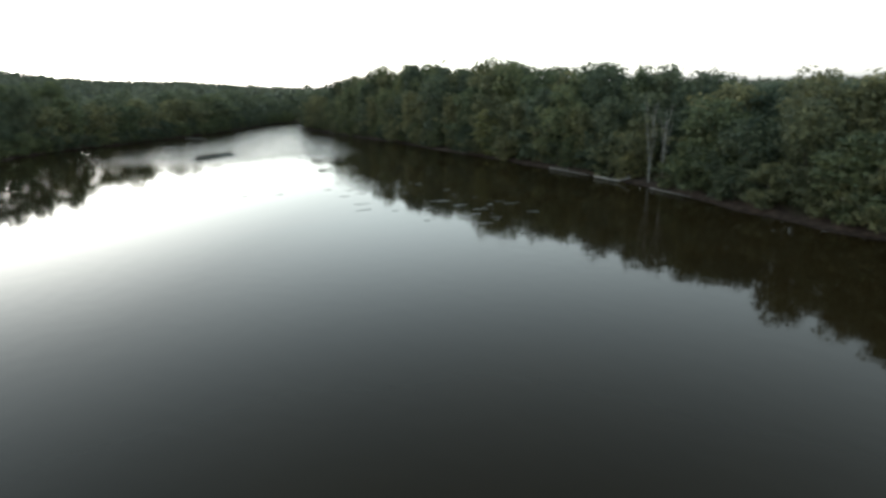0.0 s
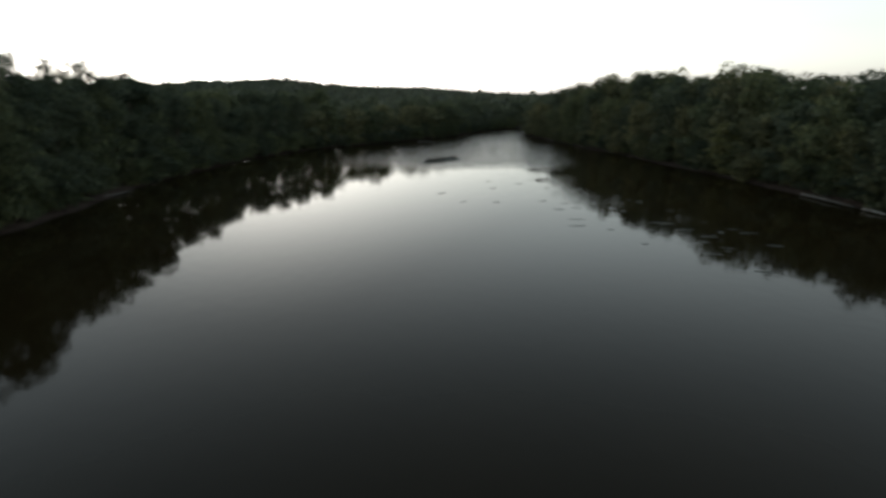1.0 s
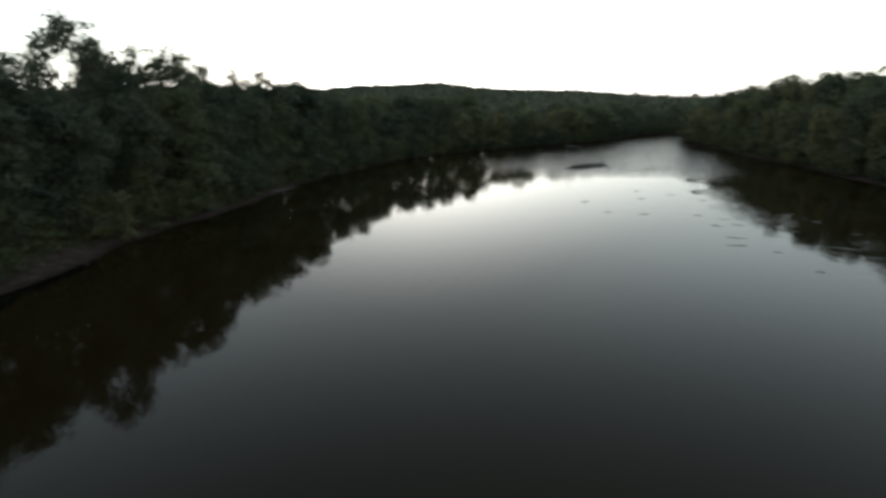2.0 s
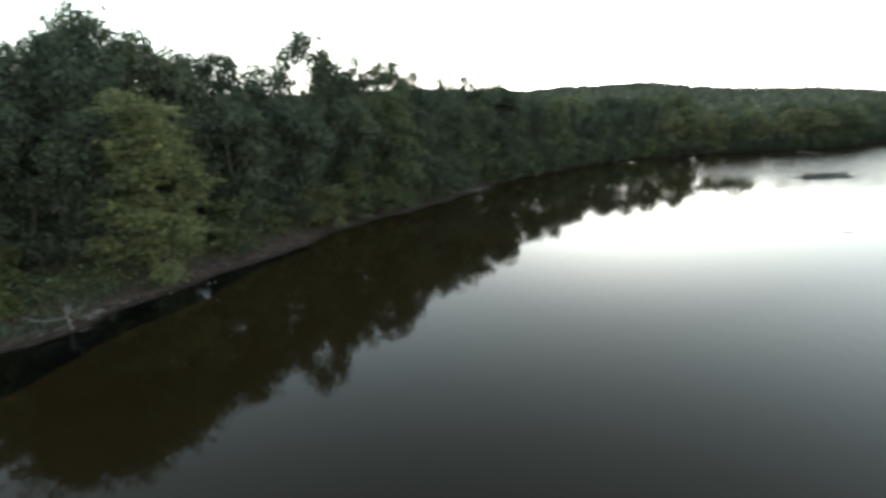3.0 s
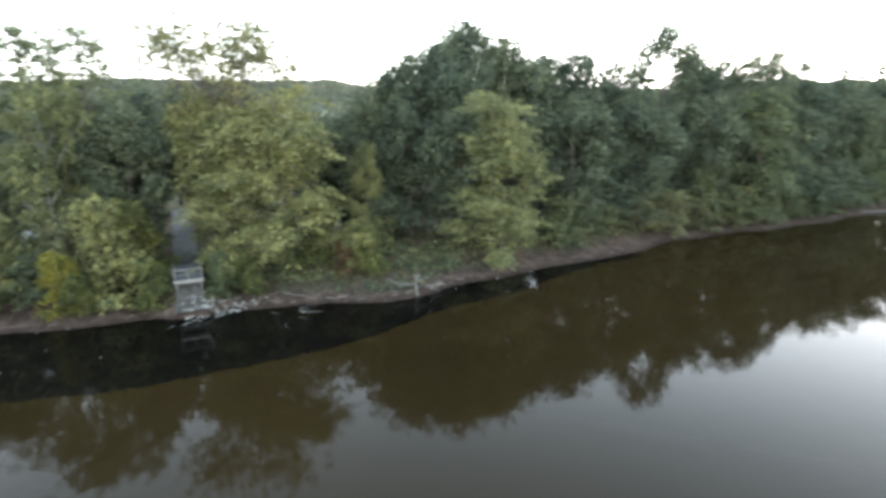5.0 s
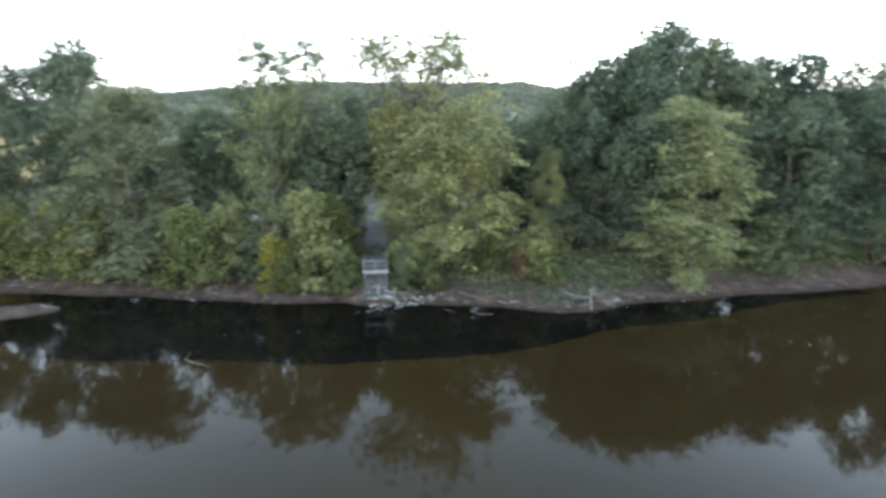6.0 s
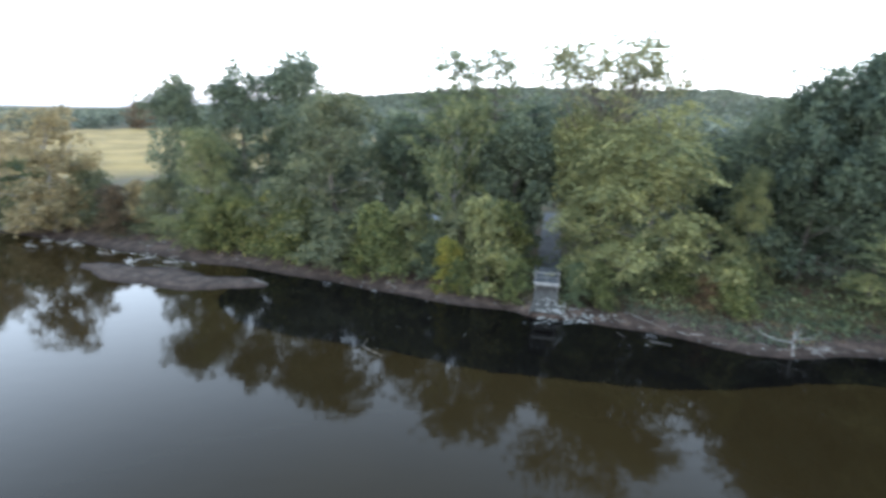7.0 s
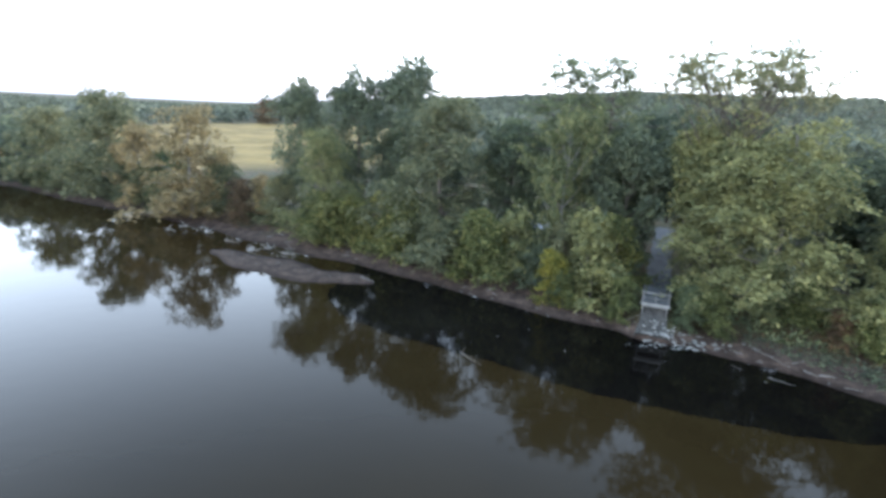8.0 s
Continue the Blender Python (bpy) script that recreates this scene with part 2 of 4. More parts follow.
def bent(rng, a, b, steps, wander):
    """Points from a to b with a natural wander."""
    a, b = Vector(a), Vector(b)
    out = []
    for i in range(steps + 1):
        u = i / steps
        w = math.sin(u * math.pi) * wander
        out.append(a.lerp(b, u) + Vector((rng.uniform(-w, w), rng.uniform(-w, w), rng.uniform(-w, w) * 0.5)))
    return out


# ---- the land: one sheet, cut by the river, rising to wooded hills ----
def smoothed(pts, times=3):
    """A polyline rounded by cutting its corners."""
    p = np.array(pts, float)
    for _ in range(times):
        q = np.empty((2 * len(p) - 2, 2))
        q[0::2], q[1::2] = 0.75 * p[:-1] + 0.25 * p[1:], 0.25 * p[:-1] + 0.75 * p[1:]
        p = np.vstack([p[:1], q, p[-1:]])
    return p


LEFT_BANK = smoothed([(-330, -600), (-230, -380), (-150, -190), (-116, -118), (-103, -89), (-97, -76), (-91, -64), (-85, -52), (-79.5, -42), (-76, -33.5), (-70.5, -23.5),
                      (-64.5, -14), (-58.8, -4.5), (-52.3, 6), (-47, 17), (-45, 21.5), (-42.5, 25), (-39, 29), (-36.5, 32.5), (-35, 37), (-34.3, 42), (-33, 49), (-31.2, 56.5),
                      (-29.2, 64), (-27.5, 74), (-24, 81), (-19.5, 91), (-15.3, 109), (-8, 125), (0, 142), (15, 167), (36, 189.5), (62, 202), (95, 219), (119, 239), (146, 262),
                      (200, 285), (330, 315), (520, 360)])
RIGHT_BANK = smoothed([(520, 300), (330, 265), (215, 250), (158, 242), (142, 228), (131, 198), (121, 164), (108, 118), (102, 98), (95.5, 79), (91.5, 64), (87, 51.5), (83.5, 42),
                       (79, 32.5), (74, 23.5), (69, 14.5), (64.5, 5.5), (60, -8), (56, -32), (56, -80), (62, -200), (100, -520)])
RIVER = np.vstack([LEFT_BANK, RIGHT_BANK])


def line_distance(P, line):
    best = np.full(len(P), 1e9)
    for a, b in zip(line[:-1], line[1:]):
        ab = b - a
        u = np.clip(((P - a) @ ab) / (ab @ ab + 1e-12), 0, 1)
        best = np.minimum(best, np.hypot(*(P - a - u[:, None] * ab).T))
    return best


def inside_river(P):
    x, y = P.T
    hit = np.zeros(len(P), bool)
    for (x0, y0), (x1, y1) in zip(RIVER, np.roll(RIVER, -1, axis=0)):
        cross = ((y0 > y) != (y1 > y)) & (x < (x1 - x0) * (y - y0) / (y1 - y0 + 1e-12) + x0)
        hit ^= cross
    return hit


def from_shore(P):
    """Metres inland from the nearest shore; below zero in the river."""
    d = np.minimum(line_distance(P, LEFT_BANK), line_distance(P, RIGHT_BANK))
    return np.where(inside_river(P), -d, d)


HILL_AZ = [-180, -110, -60, -36, -31.5, -23, -16, -9.5, -1.4, 4, 12, 30, 46, 50, 54, 57, 60, 65, 70, 75, 84, 90, 100, 109, 115, 127, 140, 180]
HILL_UP = [0.3, 0.3, 0.3, 0.25, 0.4, 1.1, 1.35, 1.95, 1.85, 1.5, 1.4, 1.6, 1.6, 1.8, 2.25, 2.75, 2.7, 2.65, 2.7, 2.8, 2.15, 1.65, 1.0, 0.2, -0.2, -0.2, 0.0, 0.1]


def wave(P, s, seed=0.0):
    x, y = P.T / s
    return (np.sin(1.7 * x + 0.9 * y + seed) + np.sin(-1.1 * x + 2.1 * y + 2 * seed + 1) + np.sin(3.1 * x - 1.3 * y + seed * 3 + 2) * 0.6) / 2.6


SANDBAR = np.array([(-65.0, -28.0), (-60.4, -19.8), (-57.2, -12.4), (-56.4, -6.6)])


def height(P):
    s = from_shore(P) + 0.5 * wave(P, 3.0) + 0.8 * wave(P, 11.0, 2.0)
    z = np.where(s < 0, np.maximum(s * 0.22, -2.0), np.minimum(s * 0.16, 0.55) + 0.35 * np.clip((s - 3.5) / 4.0, 0, 1) ** 1.5 * 4.2)
    z += np.where(s > 6, 0.35 * wave(P, 9.0, 1.0) * np.clip((s - 6) / 6, 0, 1), 0)
    # the sandbar: a low tongue, widest in the middle and pointed at both ends, with a ragged edge
    ends = SANDBAR[-1] - SANDBAR[0]
    f = np.clip(((P - SANDBAR[0]) @ ends) / (ends @ ends), 0, 1)
    d = line_distance(P, SANDBAR) + 0.7 * wave(P, 2.2, 4.0) + 0.35 * wave(P, 0.8, 1.0)
    z = np.maximum(z, 0.32 * np.minimum(1, 1.6 - 1.6 * d / (0.9 + 2.7 * np.sin(math.pi * f) ** 0.8)) - 0.08)
    d = np.hypot(P[:, 0] + 48.3, P[:, 1] - 20.4) + 0.25 * wave(P, 1.3)
    z = np.maximum(z, np.minimum(1.75, 1.75 * (1 - (d - 1.0) / 2.6)))
    r, az = np.hypot(P[:, 0], P[:, 1] - 2), np.degrees(np.arctan2(-P[:, 0], P[:, 1] - 2))
    top = np.tan(np.radians(np.interp(az, HILL_AZ, HILL_UP))) * 950.0
    u = np.clip((r - 330) / 620, 0, 1)
    z += np.where(s > 0, np.clip(s / 90, 0, 1), 0) * top * (u * u * (3 - 2 * u)) * (1 + 0.05 * wave(P, 130.0))
    z += np.clip((s - 60) / 250, 0, 1) * np.clip((-P[:, 0] - 60) / 100, 0, 1) * 5.0
    return z


def ground_z(x, y):
    return float(height(np.array([[x, y]], float))[0])


radii = [0.0] + list(np.arange(4, 28, 4.0)) + list(np.arange(28, 110, 0.9))
while radii[-1] < 4600:
    radii.append(radii[-1] * 1.034)
SPOKES = 520
ang = np.linspace(0, 2 * math.pi, SPOKES, endpoint=False)
pts = np.array([(r * math.cos(a), 2 + r * math.sin(a)) for r in radii[1:] for a in ang])
zz = height(pts)
verts = [(0, 2, -2.0)] + [(x, y, z) for (x, y), z in zip(pts, zz)]
faces = [(0, 1 + k, 1 + (k + 1) % SPOKES) for k in range(SPOKES)]
for i in range(len(radii) - 2):
    b0, b1 = 1 + i * SPOKES, 1 + (i + 1) * SPOKES
    faces += [(b0 + k, b1 + k, b1 + (k + 1) % SPOKES, b0 + (k + 1) % SPOKES) for k in range(SPOKES)]
ground = mesh_object("ground", verts, faces, LAND, smooth=True)
tagged(ground, "muddy riverbanks, leaf litter, dry field and wooded hills", "ground", kind="structure")

bm = bmesh.new()
bmesh.ops.create_grid(bm, x_segments=40, y_segments=40, size=900)
me = bpy.data.meshes.new("water")
bm.to_mesh(me)
bm.free()
me.materials.append(WATER)
water = new("water", me)
water.location = (200, 200, 0)
tagged(water, "calm turbid brown river mirroring the sky and trees", "river", kind="structure")


# ---- trees ----
def sprays(rng, centres, sizes, count, leaf, droop, gap, flat=0.8):
    """Leaf sprays on the shells of many clumps: small bent diamonds, turned outwards and hanging a little."""
    c, s = np.array(centres, float), np.array(sizes, float)
    share = s ** 2 / (s ** 2).sum()
    pick = rng.choice(len(c), size=count, p=share)
    d = rng.normal(size=(count, 3))
    d[:, 2] = d[:, 2] * 0.9 + 0.25
    d /= np.linalg.norm(d, axis=1)[:, None]
    rad = s[pick] * (1 - 0.45 * rng.random(count) ** 2) * (1 + 0.17 * rng.normal(size=count))
    p = c[pick] + d * rad[:, None] * np.array([1, 1, flat])
    if gap > 0:
        w = (np.sin(p[:, 0] * 2.1 + p[:, 2] * 1.3) + np.sin(p[:, 1] * 2.3 - p[:, 2] * 1.7 + 1) + np.sin(p[:, 0] * 1.1 - p[:, 1] * 1.4 + p[:, 2] * 2.2 + 2)) / 3
        keep = w > gap - 1 + 0.5 * rng.random(count)
        p, d = p[keep], d[keep]
    k = len(p)
    along = d * 0.8 + rng.normal(size=(k, 3)) * 0.55
    along[:, 2] -= droop
    along /= np.linalg.norm(along, axis=1)[:, None]
    side = np.cross(along, d + rng.normal(size=(k, 3)) * 0.6)
    side /= np.linalg.norm(side, axis=1)[:, None] + 1e-9
    up = np.cross(side, along)
    L = leaf * (0.6 + 0.8 * rng.random((k, 1)))
    V = np.empty((k, 4, 3))
    V[:, 0], V[:, 2] = p - along * L * 0.55, p + along * L * 0.68 - up * L * 0.12
    V[:, 1], V[:, 3] = p + side * L * 0.28 + up * L * 0.08, p - side * L * 0.28 + up * L * 0.08
    return V.reshape(-1, 3)


def quads(name, V, mat):
    k = len(V) // 4
    me = bpy.data.meshes.new(name)
    me.vertices.add(4 * k)
    me.vertices.foreach_set("co", V.astype(np.float32).ravel())
    me.loops.add(4 * k)
    me.loops.foreach_set("vertex_index", np.arange(4 * k, dtype=np.int32))
    me.polygons.add(k)
    me.polygons.foreach_set("loop_start", np.arange(0, 4 * k, 4, dtype=np.int32))
    me.materials.append(mat)
    me.update(calc_edges=True)
    return me


def tree_kind(seed, base, lobes, lobe, count, leaf, droop=0.5, gap=0.0, lean=0.0, profile="round", stem=0.24, bark=None, fill=16, hang=0, reach=0.5, fall=(0.6, 1.1), tip_out=(0.85, 1.2), tops=0):
    """One model tree, 20 m tall and 12 m wide: a trunk with limbs, and a crown of leaf sprays in uneven clumps."""
    rng = np.random.default_rng(seed)
    r2 = random.Random(seed)
    V, F = [], []
    top = 20.0
    tip = (lean, r2.uniform(-0.6, 0.6), top * 0.86)
    line = bent(r2, (0, 0, -0.8), tip, 7, 0.45)
    tube(V, F, line, [stem * (1.25 if i == 0 else 1 - 0.115 * i) for i in range(8)], 8)
    centres, sizes = [], []
    boughs = max(6, lobes // 3)
    for i in range(boughs):
        u = (i + 0.8 * r2.random()) / boughs
        if profile == "round":
            wide = 6.0 * (0.62 + 0.5 * math.sin(math.pi * min(1, 0.1 + 0.9 * u))) * (1 if u < 0.72 else 1.75 - 1.05 * u)
        elif profile == "weeping":
            wide = 6.2 * (0.9 + 0.12 * math.sin(7 * u)) * (1 if u < 0.4 else 1.0 - 1.15 * (u - 0.4))
        else:
            wide = 6.0 * (0.4 + 0.6 * u) * (1 if u < 0.8 else 0.8)
        wide *= r2.uniform(0.7, 1.12)
        a = i * 2.4 + r2.uniform(-0.6, 0.6)
        z1 = top * (base + (0.95 - base) * u) * r2.uniform(0.93, 1.03)
        root = line[max(1, min(6, int(u * 5 + 1)))]
        end = Vector((math.cos(a) * wide + lean * u, math.sin(a) * wide, min(z1, top * 0.97)))
        path = bent(r2, root, end, 4, 0.4)
        path[4].z -= droop * r2.uniform(0.2, 1.2)
        tube(V, F, path, [stem * 0.42, stem * 0.32, stem * 0.22, stem * 0.13, 0.02], 5)
        for k in range(4):
            f = 0.35 + 0.65 * (k + r2.random() * 0.6) / 3.6
            q = path[0].lerp(end, min(f, 1.02)) + Vector((r2.uniform(-1, 1), r2.uniform(-1, 1), r2.uniform(-0.7, 0.9))) * lobe * 0.55
            sz = lobe * r2.uniform(0.5, 1.05) * (1.1 - 0.35 * f)
            q.z = min(q.z, top - sz * 0.7)
            q.z = max(q.z, sz * 0.5)
            centres.append(q)
            sizes.append(sz)
            if gap > 0.4:
                e = q + Vector((r2.uniform(-1, 1), r2.uniform(-1, 1), r2.uniform(-0.3, 1))) * sz
                tube(V, F, bent(r2, path[2], e, 2, 0.2), [0.06, 0.035, 0.01], 4)
    for k in range(fill):
        u = r2.random() ** 0.8
        a, rad = r2.uniform(0, 6.28), 6.0 * (0.5 + 0.35 * math.sin(math.pi * u)) * r2.random() ** 0.5 * (1 - 0.55 * u if profile == "weeping" else 1)
        q = Vector((math.cos(a) * rad + lean * u, math.sin(a) * rad, top * (base * 0.7 + 0.06 + (0.84 - base * 0.7) * u)))
        centres.append(q)
        sizes.append(lobe * r2.uniform(0.9, 1.35))
    for k in range(4):
        q = Vector((lean + r2.uniform(-1.4, 1.4), r2.uniform(-1.4, 1.4), top * r2.uniform(0.8, 0.95)))
        centres.append(q)
        sizes.append(lobe * r2.uniform(0.5, 0.8))
    for k in range(tops):
        a, rad = r2.uniform(0, 6.28), 3.4 * r2.random() ** 0.5
        centres.append(Vector((lean + math.cos(a) * rad, math.sin(a) * rad, top * (0.93 - 0.05 * rad) * r2.uniform(0.95, 1.0))))
        sizes.append(lobe * r2.uniform(0.6, 0.9))
    for q, sz in list(zip(centres, sizes)):
        for _ in range(9):
            d = Vector((r2.gauss(0, 1), r2.gauss(0, 1), r2.gauss(0.1, 0.8))).normalized()
            e = q + d * sz * r2.uniform(*tip_out)
            if 0.3 < e.z < top:
                w = sz * r2.uniform(0.22, 0.46)
                centres.append(e)
                sizes.append(w)
                # sprays that hang from the tip in a tapering tassel
                for step in range(hang):
                    e = e + Vector((d.x * reach, d.y * reach, -r2.uniform(*fall))) * w
                    w *= 0.78
                    if e.z > 0.3:
                        centres.append(e)
                        sizes.append(w)
    tm = bpy.data.meshes.new("trunk")
    tm.from_pydata([tuple(v) for v in V], [], F)
    tm.materials.append(bark or BARK)
    tm.polygons.foreach_set("use_smooth", [True] * len(tm.polygons))
    leaves = sprays(rng, centres, sizes, count, leaf, droop, gap)
    # the highest sprays reach the full height
    rise = top / np.percentile(leaves[:, 2], 99.6)
    leaves[:, 2] *= rise
    for v in tm.vertices:
        v.co.z *= rise
    return tm, quads("crown", leaves, GREEN)


def open_kind(seed, limbs, spire=False):
    """A model tree whose high crown is open: small separate tufts of leaves along bare limbs, sky between them."""
    rng, r2 = np.random.default_rng(seed), random.Random(seed)
    V, F, centres, sizes = [], [], [], []
    line = bent(r2, (0, 0, -0.8), (r2.uniform(-0.4, 0.4), r2.uniform(-0.4, 0.4), 19.2 if spire else 16.5), 7, 0.35)
    tube(V, F, line, [0.24 * (1 - 0.12 * i) for i in range(8)], 8)
    for i in range(limbs):
        u, a = (i + r2.random()) / limbs, i * 2.4 + r2.uniform(-0.5, 0.5)
        if spire:
            z = 11.5 + 8.0 * u
            wide = 6.0 * (1.0 - u) ** 0.7 * r2.uniform(0.4, 1.15) + 0.7
            root, end = line[4].lerp(line[7], min(1, 1.1 * u)), Vector((math.cos(a) * wide, math.sin(a) * wide, z + 0.5 * r2.random()))
        else:
            wide = 6.2 * (u ** 0.38) * r2.uniform(0.85, 1.08)
            top = 20.0 - 1.5 * (wide / 6.0) ** 3 - 3.4 * r2.random() ** 1.6
            root, end = line[3 + i % 4], Vector((math.cos(a) * wide, math.sin(a) * wide, top))
        path = bent(r2, root, end, 5, 0.35)
        tube(V, F, path, [0.085, 0.07, 0.055, 0.04, 0.028, 0.012], 4)
        for k in range(7 if spire else 11):
            f = (0.35 + 0.6 * r2.random()) if spire else (0.8 + 0.26 * r2.random())
            q = path[0].lerp(end, f) + Vector((r2.gauss(0, 0.75), r2.gauss(0, 0.75), r2.gauss(-0.1, 0.6)))
            centres.append(q)
            sizes.append(r2.uniform(0.2, 0.42) * (1.35 if spire else 1.0))
    tm = bpy.data.meshes.new("trunk")
    tm.from_pydata([tuple(v) for v in V], [], F)
    tm.materials.append(BARK)
    leaves = sprays(rng, centres, sizes, len(centres) * (30 if spire else 17), 0.2, 0.3, 0.0, 0.7)
    return tm, quads("crown", leaves, GREEN)


KINDS = {
    "broad": [tree_kind(11, 0.05, 48, 1.45, 17000, 0.32, 0.9, 0.1, profile="weeping", hang=3), tree_kind(12, 0.04, 45, 1.5, 17000, 0.32, 0.7, 0.14, lean=0.8, profile="weeping", hang=4, reach=1.1, fall=(0.0, 0.8)), tree_kind(13, 0.06, 51, 1.4, 17000, 0.32, 0.9, 0.1, lean=-0.6, profile="weeping", hang=3)],
    "near": [tree_kind(14, 0.04, 48, 1.45, 34000, 0.22, 0.9, 0.3, profile="weeping", hang=4, reach=0.8), tree_kind(15, 0.04, 48, 1.45, 34000, 0.22, 0.8, 0.3, lean=0.6, profile="weeping", hang=4, reach=0.9, fall=(0.3, 0.9))],
    "tall": [tree_kind(21, 0.08, 39, 1.75, 12500, 0.38, 0.4, fill=30, tip_out=(0.6, 1.0), tops=14), tree_kind(22, 0.10, 42, 1.7, 12500, 0.38, 0.4, lean=-0.5, fill=30, tip_out=(0.6, 1.0), tops=14), tree_kind(23, 0.08, 36, 1.8, 12500, 0.38, 0.4, lean=0.7, fill=30, tip_out=(0.6, 1.0), tops=14)],
    "lacy": [open_kind(33, 78)],
    "spire": [open_kind(35, 40, True), open_kind(37, 40, True)],
    "bank": [tree_kind(75 + k, 0.04, 33, 2.0, 3700, 0.7, 0.5, lean=0.5 * (k - 1), fill=20, tip_out=(0.6, 1.0), tops=8) for k in range(3)],
    "canopy": [tree_kind(24, 0.42, 39, 1.75, 8500, 0.48, 0.4, fill=26, tip_out=(0.6, 1.0), tops=12)],
    "ragged": [tree_kind(91, 0.3, 48, 1.35, 14000, 0.3, 0.2, 0.2, fill=14, profile="top", tops=10), tree_kind(92, 0.35, 48, 1.3, 14000, 0.3, 0.2, 0.24, lean=0.6, fill=14, profile="top", tops=10)],
    "maple": [tree_kind(41, 0.03, 42, 1.35, 34000, 0.23, 0.5, 0.16, fill=14, profile="weeping", hang=4, reach=1.3, fall=(-0.3, 0.5))],
    "autumn": [tree_kind(51, 0.03, 48, 1.3, 14000, 0.32, 0.8, 0.4, bark=DRIFT, fill=22, profile="weeping", hang=3), tree_kind(52, 0.03, 48, 1.35, 14000, 0.32, 0.8, 0.38, bark=DRIFT, fill=22, profile="weeping", hang=3)],
    "pale_stem": [tree_kind(53, 0.14, 42, 1.3, 14000, 0.3, 0.6, 0.3, stem=0.17, bark=DRIFT, fill=12, hang=2)],
    "bush": [tree_kind(61 + k, 0.02, 30, 1.7, 7000, 0.58, 0.8, 0.32, lean=1.5 * (k - 1), stem=0.2, profile="weeping", hang=4, reach=0.9) for k in range(3)],
    "far": [tree_kind(71, 0.04, 30, 1.8, 2300, 0.92), tree_kind(72, 0.05, 30, 1.9, 2300, 0.92, lean=0.8), tree_kind(73, 0.04, 33, 1.8, 2300, 0.92), tree_kind(74, 0.05, 30, 1.8, 2300, 0.92, lean=-0.8)],
    "snag": [tree_kind(81, 0.72, 9, 1.6, 60, 0.3, 0.3, 0.9, profile="top", stem=0.26, bark=PALE_BARK, fill=0)],
}
tree_rng = random.Random(5)
STRIP = {"dark green tree in the shaded wood", "green tree behind the bank", "leafy green shrub beside the landing"}


def path_gap(x, y):
    """How far a place lies from the path to the landing."""
    return float(line_distance(np.array([[x, y]], float), np.array([(-49.0, 20.7), (-84.0, 32.4)]))[0])



def tree(kind, x, y, top, radius, leaves, label, category="tree", group="trees along the bank", turn=None, root=None):
    """A tree of that kind with its foot on the ground at x, y, reaching the height top."""
    # a strip along the path to the landing stays open
    if label in STRIP and path_gap(x, y) < radius * 0.8 + 0.7:
        return None
    if "opposite" in label and "trunk" not in label and "tall" not in label and math.hypot(x - 83.0, y - 34.6) < radius * 0.8 + 1.2:
        return None
    z = ground_z(x, y) if root is None else root
    tm, cm = tree_rng.choice(KINDS[kind])
    top += 0.9 + 0.05 * max(0.0, top - 14.0)
    s = radius / (5.3 if kind in ("broad", "near", "maple", "autumn") else 6.0)
    m = pose(x, y, z - 0.1, 0, 0, tree_rng.uniform(0, 360) if turn is None else turn) @ Matrix.Diagonal((s, s, (top - z) / 20.0, 1))
    ob = empty_at("shrub" if category == "shrub" else "tree", m)
    for name, me in (("trunk", tm), ("crown", cm)):
        c = new(name, me)
        c.parent = ob
        if name == "crown":
            c.material_slots[0].link = "OBJECT"
            c.material_slots[0].material = leaves
    return tagged(ob, label, category, group)


# trees that stand by the landing and downstream of it
tree("bush", -82.2, -36.6, 5.4, 2.4, TAN, "fading tan shrub under the bare-limbed tree", "shrub")
tree("bush", -84.6, -42.0, 5.6, 2.4, TAN, "fading tan shrub under the bare-limbed tree", "shrub")
tree("autumn", -82.0, -39.4, 16.2, 7.8, TAN, "bare-limbed riverside tree with thin tan autumn leaves")
tree("broad", -93.0, -58.5, 17.8, 8.0, OLIVE, "broad grey-green tree on the muddy bank")
tree("broad", -101, -77, 14.4, 7.4, OLIVE, "rounded olive-green tree on the bank")
tree("far", -350, -128, 19.0, 9.0, RED, "rusty autumn tree at the edge of the dry field", group="trees by the field")
tree("autumn", -88.5, -51, 13.0, 5.4, TAN, "small tree with fading tan leaves")
tree("bush", -83.6, -42.6, 8.2, 3.2, OLIVE, "grey-green shrub under the tan tree", "shrub")
tree("bush", -88.5, -47.8, 9.0, 3.8, GREEN, "green shrub on the muddy bank", "shrub")
tree("bush", -79.0, -30.2, 6.4, 2.8, RED, "russet-leaved shrub on the bank", "shrub")
tree("bush", -82.5, -33.6, 8.0, 3.2, OLIVE, "grey-green shrub in front of the field", "shrub")
tree("bush", -80.8, -27.4, 6.8, 2.6, TAN, "brownish shrub in front of the field", "shrub")
tree("bush", -77.2, -24.4, 7.4, 3.0, OLIVE, "grey-green shrub in front of the field", "shrub")
tree("bush", -84.5, -36.4, 9.6, 3.5, OLIVE, "grey-green shrub beside the tan tree", "shrub")
tree("near", -71.4, -15.8, 14.2, 4.9, LIME, "yellow-green tree with hanging sprays above the shore")
tree("tall", -81.6, -22.0, 20.6, 4.8, DARK, "narrow dark-green tree behind the bank")
tree("tall", -78.5, -5.8, 23.6, 6.2, DARK, "tall dark-green tree rising behind the bank")
tree("tall", -80, -13.2, 22.4, 5.4, DARK, "tall dark-green tree rising behind the bank")
tree("near", -66, -0.5, 18.6, 8.4, OLIVE, "wide olive-green tree overhanging the shore")
tree("tall", -67, 8.5, 16.0, 4.5, DARK, "dark green tree in the gap between crowns")
